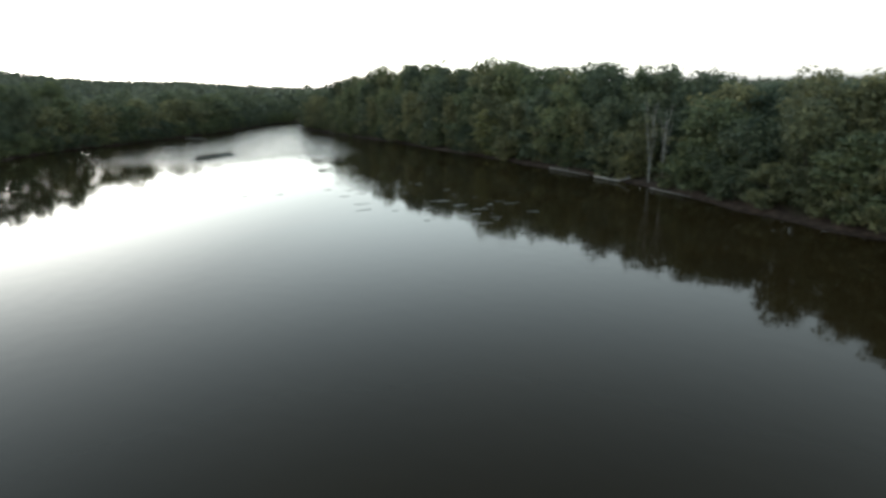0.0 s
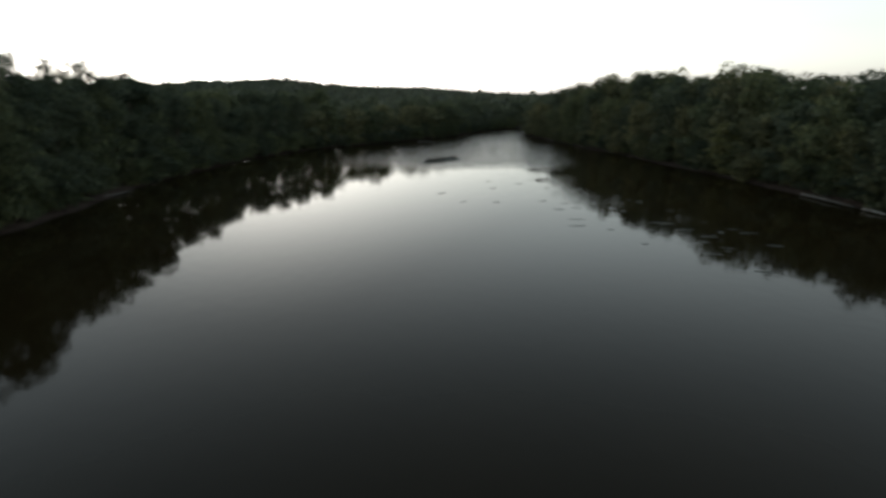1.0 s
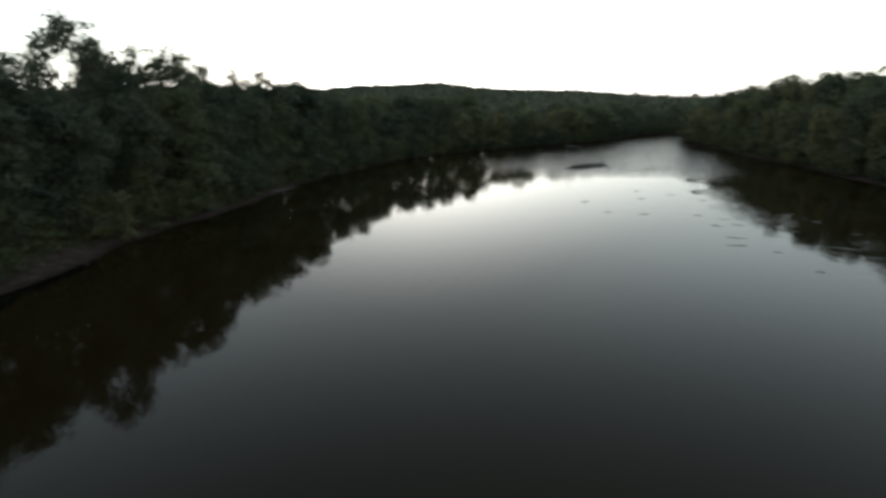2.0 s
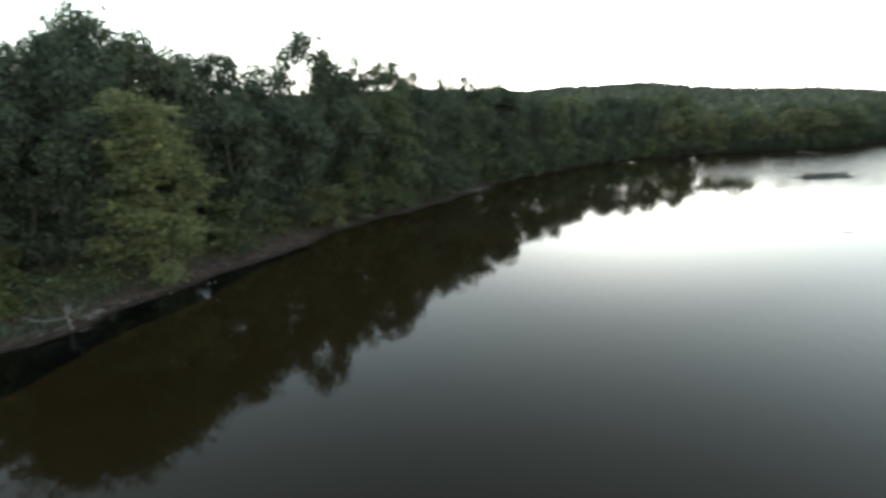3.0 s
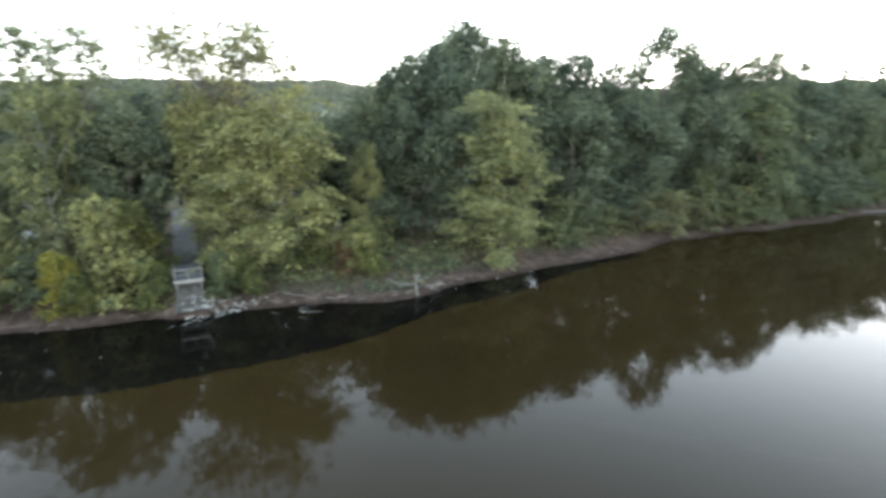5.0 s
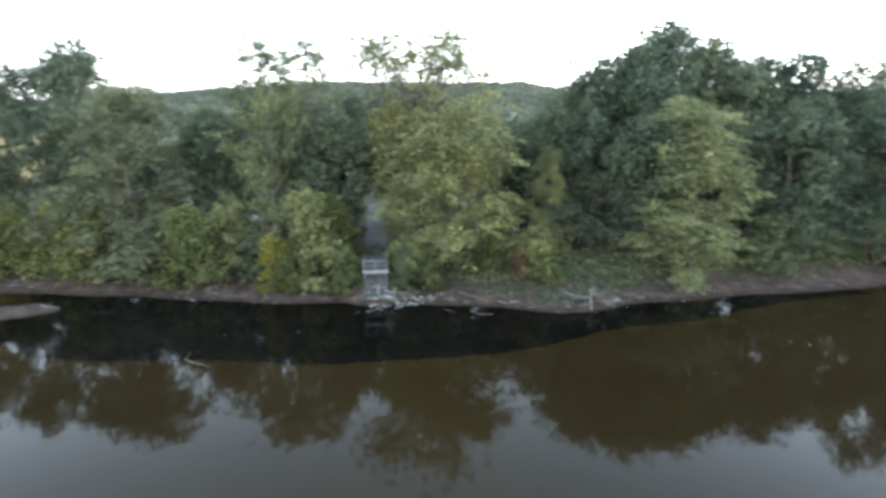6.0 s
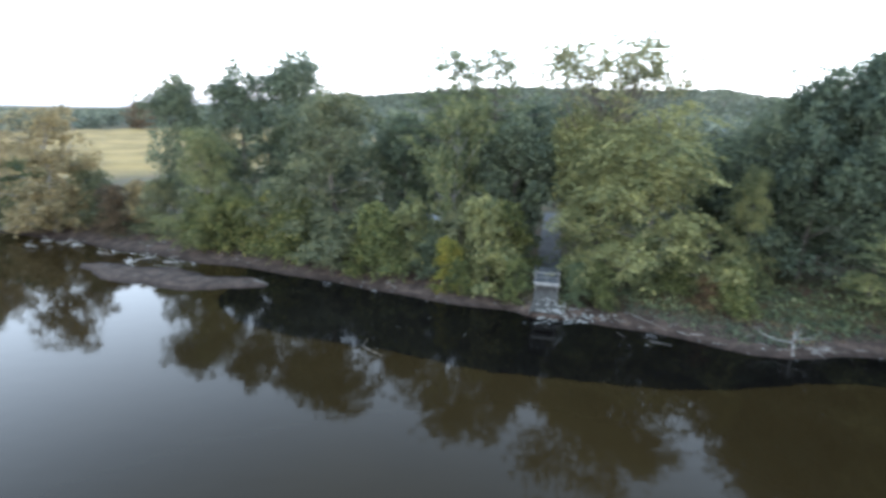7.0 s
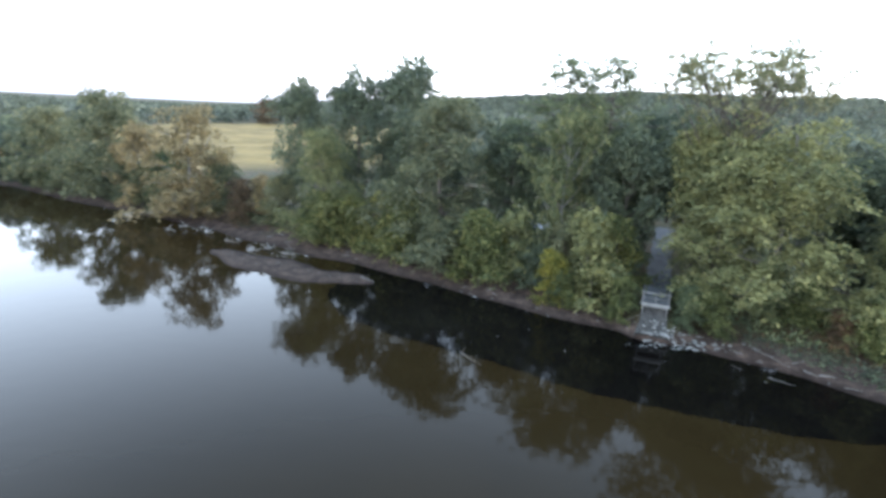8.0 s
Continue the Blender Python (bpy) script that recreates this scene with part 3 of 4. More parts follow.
tree("spire", -65.9, 13.3, 23.3, 8.0, GREEN, "tall thin-topped tree with open crown")
tree("spire", -65.0, 18.1, 23.5, 7.4, GREEN, "tall thin-topped tree with open crown")
tree("pale_stem", -59.6, 13.4, 18.2, 5.0, LIME, "light green tree with a pale trunk near the landing")
tree("bush", -52.6, 11.6, 4.9, 2.1, YELLOW, "small bright yellow autumn shrub", "shrub")
tree("bush", -51.4, 12.8, 3.2, 1.6, FRESH, "fresh green shrub in front of the yellow one", "shrub")
tree("bush", -57.8, 4.8, 7.4, 3.7, FRESH, "yellow-green shrub hanging over the shore", "shrub")
tree("bush", -52.0, 15.4, 8.8, 3.8, LIME, "leafy yellow-green shrub beside the landing", "shrub")
tree("tall", -77, 20.2, 18.0, 5.0, DARK, "dark tree behind the landing path")
tree("tall", -70, 36.5, 18.0, 5.2, DARK, "dark tree behind the landing path")
tree("tall", -84, 40, 18.0, 6.0, DARK, "dark tree behind the landing path")
tree("canopy", -57.6, 26.9, 17.6, 4.6, LIME, "yellow-green tree arching over the landing path")
tree("canopy", -59.0, 20.0, 16.6, 4.4, DARK, "dark tree arching over the landing path")
tree("canopy", -66.5, 23.0, 17.4, 5.0, DARK, "dark tree arching over the landing path")
tree("canopy", -73.5, 24.4, 18.2, 5.6, DARK, "dark tree arching over the landing path")
tree("canopy", -70.5, 34.2, 18.6, 5.6, DARK, "dark tree arching over the landing path")
tree("tall", -94, 36.0, 19.5, 7.0, DARK, "dark tree behind the landing path")
tree("tall", -65, 20.5, 16.5, 4.6, DARK, "dark tree behind the landing path")
tree("bush", -54.8, 18.4, 8.2, 3.1, FRESH, "leafy yellow-green shrub beside the path", "shrub")
tree("bush", -47.2, 22.9, 3.7, 1.5, GREEN, "dull green shrub beside the platform", "shrub")
tree("bush", -48.6, 17.1, 3.8, 1.6, FRESH, "leafy green shrub beside the platform", "shrub")
tree("bush", -46.2, 25.0, 3.8, 1.7, FRESH, "low leafy shrub beside the rocks", "shrub")
tree("bush", -60.5, 21.2, 8.4, 2.6, DARK, "dark shrub beside the path", "shrub")
tree("lacy", -56.4, 28.9, 24.3, 7.7, OLIVE, "tall tree with an airy see-through top")
tree("near", -54.9, 27.6, 16.6, 4.7, LIME, "yellow-green tree leaning over the landing path")
tree("near", -49.2, 30.4, 17.8, 8.2, LIME, "large yellow-green maple beside the landing")
tree("near", -46.8, 38.8, 12.4, 2.5, LIME, "slim yellow-green tree on the bank")
tree("tall", -49.5, 42.2, 18.4, 5.0, DARK, "dark green tree in the shaded wood")
tree("tall", -47.5, 45.4, 21.2, 5.2, DARK, "tall dark-green tree of the wood")
tree("tall", -46.3, 49.6, 22.4, 5.4, DARK, "tall dark-green tree of the wood")
tree("tall", -46.5, 54.6, 25.4, 5.8, DARK, "tallest dark-green tree of the wood")
tree("tall", -44.0, 58.0, 23.4, 5.8, DARK, "tall dark-green tree of the wood")
tree("tall", -42.0, 63.5, 22.0, 5.8, DARK, "tall dark-green tree of the wood")
tree("broad", -38.8, 67.0, 21.8, 6.0, DARK, "tall dark-green tree of the wood")
tree("tall", -37.2, 73.0, 20.8, 5.6, DARK, "tall dark-green tree of the wood")
tree("tall", -53, 48.5, 17.5, 6.0, DARK, "dark green tree in the shaded wood")
tree("tall", -42.5, 48.5, 16.0, 5.0, DARK, "dark green tree in the shaded wood")
tree("bush", -43.6, 33.6, 3.6, 1.5, RED, "small russet shrub at the foot of the maple", "shrub")
tree("bush", -45.0, 35.6, 4.4, 1.8, OLIVE, "low olive shrub above the shore", "shrub")
tree("bush", -59.0, 7.4, 4.2, 1.3, YELLOW, "small bright yellow autumn shrub", "shrub")
tree("bush", -64.2, -4.4, 7.2, 3.6, FRESH, "yellow-green shrub hanging over the shore", "shrub")
tree("maple", -37.4, 49.8, 17.0, 5.8, MAPLE, "pale yellow-green maple with drooping boughs at the water")
tree("ragged", -33.6, 79.0, 25.4, 6.6, DARK, "tall ragged tree with gaps in its crown")
tree("tall", -33.0, 86.0, 22.4, 5.2, DARK, "tall dark-green tree of the wood")
tree("ragged", -27.6, 94.0, 23.6, 7.4, DARK, "tall ragged tree with gaps in its crown")
tree("tall", -24.5, 102.5, 21.4, 5.8, DARK, "tall dark-green tree of the wood")
tree("tall", -36.6, 62.5, 17.2, 5.2, DARK, "dull green tree over the muddy shore")
tree("tall", -33.4, 72.0, 16.4, 5.4, DARK, "dull green tree over the muddy shore")
tree("tall", -29.8, 83.5, 17.0, 5.4, DARK, "dull green tree over the muddy shore")


def along_bank(line, first, last, step, inland, jitter, make):
    """Walks along a bank from one point of its line to another and calls make at places that far inland."""
    seg = np.hypot(*np.diff(line, axis=0).T)
    run = np.concatenate([[0], np.cumsum(seg)])
    y = first
    while y < last:
        q = np.array([np.interp(y, run, line[:, 0]), np.interp(y, run, line[:, 1])])
        e = np.array([np.interp(y + 1, run, line[:, 0]), np.interp(y + 1, run, line[:, 1])]) - q
        e /= np.hypot(*e) + 1e-9
        out = q + np.array([-e[1], e[0]]) * (inland + tree_rng.uniform(-jitter, jitter)) + e * tree_rng.uniform(-jitter, jitter)
        make(float(out[0]), float(out[1]))
        y += step * tree_rng.uniform(0.75, 1.25)


def run_to(line, q):
    """How far along a line its point nearest to q lies."""
    seg = np.hypot(*np.diff(line, axis=0).T)
    run = np.concatenate([[0], np.cumsum(seg)])
    return float(run[np.argmin(np.hypot(*(line - np.array(q)).T))])


def wood(kind, lo, hi, rlo, rhi, mats, label, category="tree", group="trees of the riverside wood"):
    return lambda x, y: tree(kind, x, y, tree_rng.uniform(lo, hi), tree_rng.uniform(rlo, rhi), tree_rng.choice(mats), label, category, group)


STAND = []


def deep_wood(lo, hi, rlo, rhi):
    """Trees that only close the wood behind the others: gathered, to be joined into one mass of foliage."""
    def make(x, y):
        cm = tree_rng.choice(KINDS["far"])[1]
        z, s_ = ground_z(x, y), tree_rng.uniform(rlo, rhi) / 6.0
        m = pose(x, y, z - 0.1, 0, 0, tree_rng.uniform(0, 360)) @ Matrix.Diagonal((s_, s_, (tree_rng.uniform(lo, hi) - z) / 20.0, 1))
        co = np.empty(len(cm.vertices) * 3, np.float32)
        cm.vertices.foreach_get("co", co)
        a = np.array(m)
        co = co[:12 * int(len(co) / 12 * 0.68)]
        STAND.append(co.reshape(-1, 3) @ a[:3, :3].T + a[:3, 3])
    return make


tree("tall", -20, 113, 21.2, 6.0, DARK, "tall dark-green tree of the wood")
tree("tall", -16.5, 124, 21.8, 6.5, DARK, "tall dark-green tree of the wood")
tree("tall", -10.5, 136, 20.6, 6.5, DARK, "tall dark-green tree of the wood")
# the wood goes on upstream and behind the first row
L0, L1 = run_to(LEFT_BANK, (-24, 81)), run_to(LEFT_BANK, (119, 235))
along_bank(LEFT_BANK, L0 + 8, L0 + 130, 8, 4.5, 1.2, wood("broad", 13, 17.5, 4.4, 6, [DARK, DARK, GREEN], "green tree over the muddy shore"))
along_bank(LEFT_BANK, L0 + 8, L0 + 150, 8, 13, 2.5, wood("tall", 16, 19.5, 4.6, 6.2, [DARK, DARK, GREEN], "tall dark-green tree of the wood"))
along_bank(LEFT_BANK, L0 + 130, L1, 9, 5, 1.5, wood("far", 11, 15, 4.6, 6.5, [DARK, OLIVE, GREEN], "green tree on the far shore"))
along_bank(LEFT_BANK, L0 + 150, L1, 10, 16, 3, deep_wood(14, 18, 5, 7))
M0, M1 = run_to(LEFT_BANK, (-33, 49)), run_to(LEFT_BANK, (-19.5, 91))
along_bank(LEFT_BANK, M0, M1 + 60, 9, 26, 3, deep_wood(16, 20, 5.5, 7.5))
along_bank(LEFT_BANK, M0 + 10, M1 + 30, 6, 5.5, 1.0, wood("bush", 5, 8, 2.6, 3.6, [OLIVE, DARK, GREEN], "leafy undergrowth shrub at the wood's edge", "shrub", "undergrowth shrubs"))
along_bank(LEFT_BANK, run_to(LEFT_BANK, (-27.5, 74)), L0 + 90, 5.5, 3.0, 0.8, wood("bush", 3.5, 6, 2.2, 3.2, [OLIVE, DARK, GREEN], "leafy undergrowth shrub at the water's edge", "shrub", "undergrowth shrubs"))
# bushes under the trees by the landing
N0, N1 = run_to(LEFT_BANK, (-68, -19.5)), run_to(LEFT_BANK, (-48, 14))
along_bank(LEFT_BANK, N0, N1, 4.0, 4.9, 0.9, wood("bush", 4.5, 8, 2.8, 4.2, [FRESH, FRESH, LIME, DARK, OLIVE], "leafy green shrub over the shore", "shrub", "undergrowth shrubs"))
along_bank(LEFT_BANK, N0 - 8, N1, 8, 17, 2, wood("tall", 12, 16.5, 4, 5.5, [DARK, GREEN, OLIVE], "green tree behind the bank"))
N2, N3 = run_to(LEFT_BANK, (-42.5, 25)), run_to(LEFT_BANK, (-34.5, 40))
along_bank(LEFT_BANK, N2, N3 - 4, 4, 7.2, 0.7, wood("bush", 4.5, 6.5, 1.8, 2.6, [FRESH, LIME, FRESH, DARK], "leafy green shrub beside the landing", "shrub", "undergrowth shrubs"))
along_bank(LEFT_BANK, N2, M0, 8, 22, 2, wood("tall", 13, 17, 4.5, 6, [DARK], "dark green tree in the shaded wood"))
# downstream bank, beyond the tan tree
S1 = run_to(LEFT_BANK, (-103, -89))
along_bank(LEFT_BANK, S1 - 260, S1, 10, 7, 2, wood("far", 9.5, 13.5, 5, 7, [OLIVE, GREEN, TAN, DARK], "mixed autumn tree on the downstream bank"))
along_bank(LEFT_BANK, S1 - 90, run_to(LEFT_BANK, (-78, -38)), 5, 3.0, 0.9, wood("bush", 4, 7.5, 2.6, 4.0, [OLIVE, TAN, GREEN, DARK], "leafy shrub over the downstream shore", "shrub", "shrubs of the downstream bank"))
along_bank(LEFT_BANK, S1 - 260, S1, 12, 19, 3, deep_wood(10, 13, 5, 7))
# the opposite bank
R0, R1 = run_to(RIGHT_BANK, (142, 228)), run_to(RIGHT_BANK, (56, -60))
OPP = "trees of the opposite bank"


def opposite(share, spread, rlo, rhi, mats, label):
    """Trees whose height follows the rise and fall of the wood along the opposite bank."""
    def make(x, y):
        h = float(np.interp(y, [-10, 8, 25, 45, 65, 95, 150, 200, 240], [14.5, 14.6, 15.6, 17.4, 19.2, 21.2, 21.4, 18.2, 15.0]))
        tree("bank", x, y, h * share * tree_rng.uniform(1 - spread, 1 + 0.25 * spread), tree_rng.uniform(rlo, rhi), tree_rng.choice(mats), label, group=OPP)
    return make


along_bank(RIGHT_BANK, R0 - 60, R1, 7.0, 4.0, 1.0, opposite(0.78, 0.3, 3.8, 6.0, [DARK, GREEN, OLIVE, GREEN, OLIVE], "green tree on the opposite bank"))
along_bank(RIGHT_BANK, R0 - 60, R0 + 40, 8, 11, 2.5, deep_wood(12, 16, 5, 7))
along_bank(RIGHT_BANK, R0 + 20, R1, 7, 10.5, 2.2, opposite(1.0, 0.16, 4.6, 6.4, [DARK, DARK, GREEN, OLIVE], "tall dark tree on the opposite bank"))
along_bank(RIGHT_BANK, R0 + 20, R1, 8, 20, 3, opposite(0.98, 0.08, 5.0, 6.8, [DARK], "dark tree behind the opposite bank"))
tree("far", 98.6, 80.4, 9.5, 3.4, LIME, "yellowing tree leaning over the opposite shore", group=OPP)
along_bank(RIGHT_BANK, R0 + 20, R1, 4.6, 2.2, 0.8, wood("far", 3.5, 6.5, 2.2, 3.4, [DARK, GREEN, OLIVE, OLIVE], "leafy shrub hanging over the opposite shore", "shrub", "shrubs of the opposite bank"))
along_bank(LEFT_BANK, L0 + 45, L1 + 60, 4.6, 1.4, 0.5, wood("far", 3, 6, 2.2, 3.2, [DARK, DARK, GREEN], "leafy shrub hanging over the far shore", "shrub", "shrubs of the far shore"))
# trees that close the far bend
along_bank(LEFT_BANK, L1 - 10, L1 + 260, 11, 6, 2, deep_wood(11, 15, 5, 7.5))
along_bank(LEFT_BANK, L1 - 10, L1 + 260, 12, 16, 3, deep_wood(14, 18, 5, 7.5))


stand = new("deep_woods", quads("deep_woods", np.vstack(STAND), DARK))
tagged(stand, "mass of dark green trees behind the riverside rows", "woods", kind="stuff")


# woods on the hills, too many to count
def far_woods():
    """Crowns on the plain behind the river, and smaller ones, by their distance, on the hills."""
    rng = np.random.default_rng(9)
    masses = []
    for lo, hi, az_lo, az_hi, count, small, large, leaf in ((150, 420, -110, 135, 3200, 4.5, 7.5, 4.0), (420, 1080, 22, 135, 8200, 3.6, 5.6, 3.0), (420, 1080, -42, 22, 6500, 5.5, 9.0, 4.4), (420, 1080, -110, -42, 1500, 5.5, 9.0, 4.6)):
        az, r = np.radians(rng.uniform(az_lo, az_hi, count)), np.sqrt(rng.uniform(lo * lo, hi * hi, count))
        P = np.stack([-np.sin(az) * r, 2 + np.cos(az) * r], 1)
        field = np.hypot((P[:, 0] + 245) / 126, (P[:, 1] + 85) / 101) < 1
        P = P[(from_shore(P) > np.where(r > 300, 8, 38)) & ~field]
        size = rng.uniform(small, large, len(P))
        size *= np.interp(np.degrees(np.arctan2(-P[:, 0], P[:, 1] - 2)), [90, 112], [1.0, 0.8])
        c = np.column_stack([P, height(P) + size * rng.uniform(0.5, 0.9, len(P))])
        masses.append(sprays(rng, c, size, len(P) * 12, leaf * 1.15, 0.3, 0.0, 0.95))
    return np.vstack(masses)


# the leaf colour here carries the haze of distance
woods = new("far_woods", quads("far_woods", far_woods(), HAZED_GREEN))
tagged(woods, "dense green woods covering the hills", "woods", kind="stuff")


# ---- the landing: a railed timber platform on posts above a spill of rocks ----
def box(bm, c, size, rz=0.0, bevel=0.008):
    m = Matrix.Translation(c) @ Matrix.Rotation(rz, 4, "Z") @ Matrix.Diagonal((*size, 1))
    r = bmesh.ops.create_cube(bm, size=1.0, matrix=m)
    if bevel:
        es = list({e for v in r["verts"] for e in v.link_edges})
        bmesh.ops.bevel(bm, geom=es, offset=bevel, segments=1, affect="EDGES")
    return bm


def beam(name, c, size, parent, label="", mat=None, rz=0.0):
    return part(name, box(bmesh.new(), c, size, rz), mat or TIMBER, parent, label)


LX, LY, LZ = -47.6, 20.1, 2.7
landing = tagged(empty_at("landing_platform", pose(LX, LY, LZ, 0, 0, -18.5) @ Matrix.Scale(1.05, 4)), "weathered grey timber platform with railing above the rocks", "platform")
for i in range(8):
    beam("deck_plank", (-1.75 + i * 0.3, 0, 0.0), (0.285, 2.1, 0.04), landing, "dark damp deck plank", DARK_TIMBER)
foot = -1.5
for sx in (0.5, -1.7):
    for sy in (-0.95, 0.95):
        beam("leg", (sx, sy, foot / 2 - 0.03), (0.1, 0.1, -foot), landing)
for sx in (0.58, -0.55, -1.68):
    for sy in (-1.02, 1.02):
        beam("post", (sx, sy, 0.46), (0.09, 0.09, 0.94), landing)
beam("post", (0.58, 0.0, 0.44), (0.07, 0.07, 0.86), landing)
beam("rail", (0.6, 0, 0.5), (0.04, 2.1, 0.07), landing)
beam("rail", (0.58, 0, 0.92), (0.07, 2.2, 0.1), landing)
for sy in (-1.06, 1.06):
    beam("rail", (-0.55, sy, 0.9), (2.3, 0.06, 0.1), landing)
beam("fascia", (0.63, 0, -0.06), (0.05, 2.25, 0.24), landing, "pale grey front board", PALE_TIMBER)
for sy in (-1.08, 1.08):
    beam("fascia", (-0.55, sy, -0.08), (2.3, 0.05, 0.22), landing)
beam("brace", (0.5, 0.0, -0.3), (0.06, 1.8, 0.1), landing)

walkway = tagged(empty_at("boardwalk", pose(LX, LY, LZ, 0, 0, -18.5)), "grey timber boardwalk from the platform to the path", "boardwalk")
for i in range(10):
    beam("plank", (-2.15 - i * 0.3, 0, -0.02), (0.285, 1.7, 0.04), walkway, "", DARK_TIMBER)
for sy in (-0.75, 0.75):
    beam("joist", (-3.45, sy, -0.14), (3.0, 0.08, 0.18), walkway)

# a grey apron of packed rubble slopes down from under the platform
RUBBLE = surface("packed_rubble", [(0.3, (0.028, 0.025, 0.021)), (0.7, (0.064, 0.057, 0.049))], 1.6, 14.0, 0.9, 0.8, 0.05)
LANDING_AT = pose(LX, LY, LZ, 0, 0, -18.5)


def apron_z(x, y):
    """Height of the apron's slope at a place of the plan, or the ground's where the apron ends."""
    q = LANDING_AT.inverted() @ Vector((x, y, 0))
    u = (q.x + 0.3) / 2.9
    if 0 <= u <= 1 and abs(q.y) < 1.0 + 0.5 * u:
        return max(LZ - 0.3 - 1.9 * u ** 0.9, ground_z(x, y))
    return ground_z(x, y)


bm = bmesh.new()
apron_rng = random.Random(8)
rows_ = []
for i in range(13):
    u = i / 12
    rows_.append([bm.verts.new((-0.3 + 2.9 * u, (1.1 + 0.5 * u) * (2 * k / 10 - 1) + apron_rng.uniform(-0.05, 0.05), -0.3 - 1.9 * u ** 0.9 - (1.1 if k in (0, 10) else 0.0) + apron_rng.uniform(-0.07, 0.07))) for k in range(11)])
for i in range(12):
    for k in range(10):
        bm.faces.new((rows_[i][k], rows_[i + 1][k], rows_[i + 1][k + 1], rows_[i][k + 1]))
apron = tagged(empty_at("rubble_apron", LANDING_AT), "sloping grey apron of packed rubble under the platform", "rubble")
part("slope", bm, RUBBLE, apron)

# the pale gravel path behind it
path_line = smoothed([(-52.5, 21.8), (-58, 23.7), (-65, 26.0), (-75, 29.4), (-86, 33.2)], 3)
V, F = [], []
for i, q in enumerate(path_line):
    e = path_line[min(i + 1, len(path_line) - 1)] - path_line[max(i - 1, 0)]
    e = np.array([-e[1], e[0]]) / (np.hypot(*e) + 1e-9)
    for k, off_ in enumerate((-1.25, -0.6, 0.0, 0.6, 1.25)):
        r = q + e * (off_ + 0.12 * math.sin(i * 1.7 + k))
        V.append((r[0], r[1], max(ground_z(*q), ground_z(*r)) + (0.06 if 0 < k < 4 else 0.0)))
    if i:
        b0, b1 = 5 * (i - 1), 5 * i
        F += [(b0 + k, b0 + k + 1, b1 + k + 1, b1 + k) for k in range(4)]
path = mesh_object("path", V, F, GRAVEL, smooth=True)
tagged(path, "pale gravel path climbing between the trees", "path", kind="structure")


SHORE_RUN = np.concatenate([[0], np.cumsum(np.hypot(*np.diff(LEFT_BANK, axis=0).T))])


# ---- rocks ----
def rock_mesh(seed):
    r2 = random.Random(seed)
    bm = bmesh.new()
    bmesh.ops.create_icosphere(bm, subdivisions=1, radius=0.5)
    for v in bm.verts:
        v.co *= r2.uniform(0.72, 1.15)
        v.co.z *= 0.7
    me = bpy.data.meshes.new("rock")
    bm.to_mesh(me)
    bm.free()
    me.materials.append(ROCK)
    return me


ROCKS = [rock_mesh(s) for s in range(8)]
rr = random.Random(3)


def rock(x, y, size, group, label="pale broken rock on the muddy shore"):
    ob = new("rock", rr.choice(ROCKS))
    ob.matrix_basis = pose(x, y, max(apron_z(x, y), -0.1) + size * 0.12, rr.uniform(-20, 20), rr.uniform(-20, 20), rr.uniform(0, 360)) @ Matrix.Diagonal((size, size * rr.uniform(0.7, 1.2), size * rr.uniform(0.4, 0.75), 1))
    return tagged(ob, label, "rock", group)


for i in range(190):
    u, w = rr.random() ** 0.5, rr.gauss(0, 1)
    x, y = LX + 0.9 + 2.9 * u, LY + 0.1 + 0.5 * u + w * (1.2 + 1.0 * u) + 0.5 * abs(w)
    rock(x, y, rr.uniform(0.18, 0.48), "rocks under the landing", "pale flat slab of rock on the muddy shore")
for i in range(52):
    w = run_to(LEFT_BANK, (-56, 0)) + rr.random() * 62
    q = (float(np.interp(w, SHORE_RUN, LEFT_BANK[:, 0])), float(np.interp(w, SHORE_RUN, LEFT_BANK[:, 1])))
    rock(q[0] + rr.uniform(-1.6, 0.7), q[1] + rr.uniform(-0.8, 0.8), rr.uniform(0.08, 0.26), "stray rocks on the shore")

for i in range(44):
    f, w = rr.random(), rr.gauss(0, 0.8)
    x, y = (SANDBAR[0] + (SANDBAR[-1] - SANDBAR[0]) * f) + np.array([0.9 * math.sin(math.pi * f) + w, -0.4 * w])
    if ground_z(x, y) > 0.06:
        rock(float(x), float(y), rr.uniform(0.07, 0.2), "stones on the sandbar", "small pale stone on the grey sandbar")


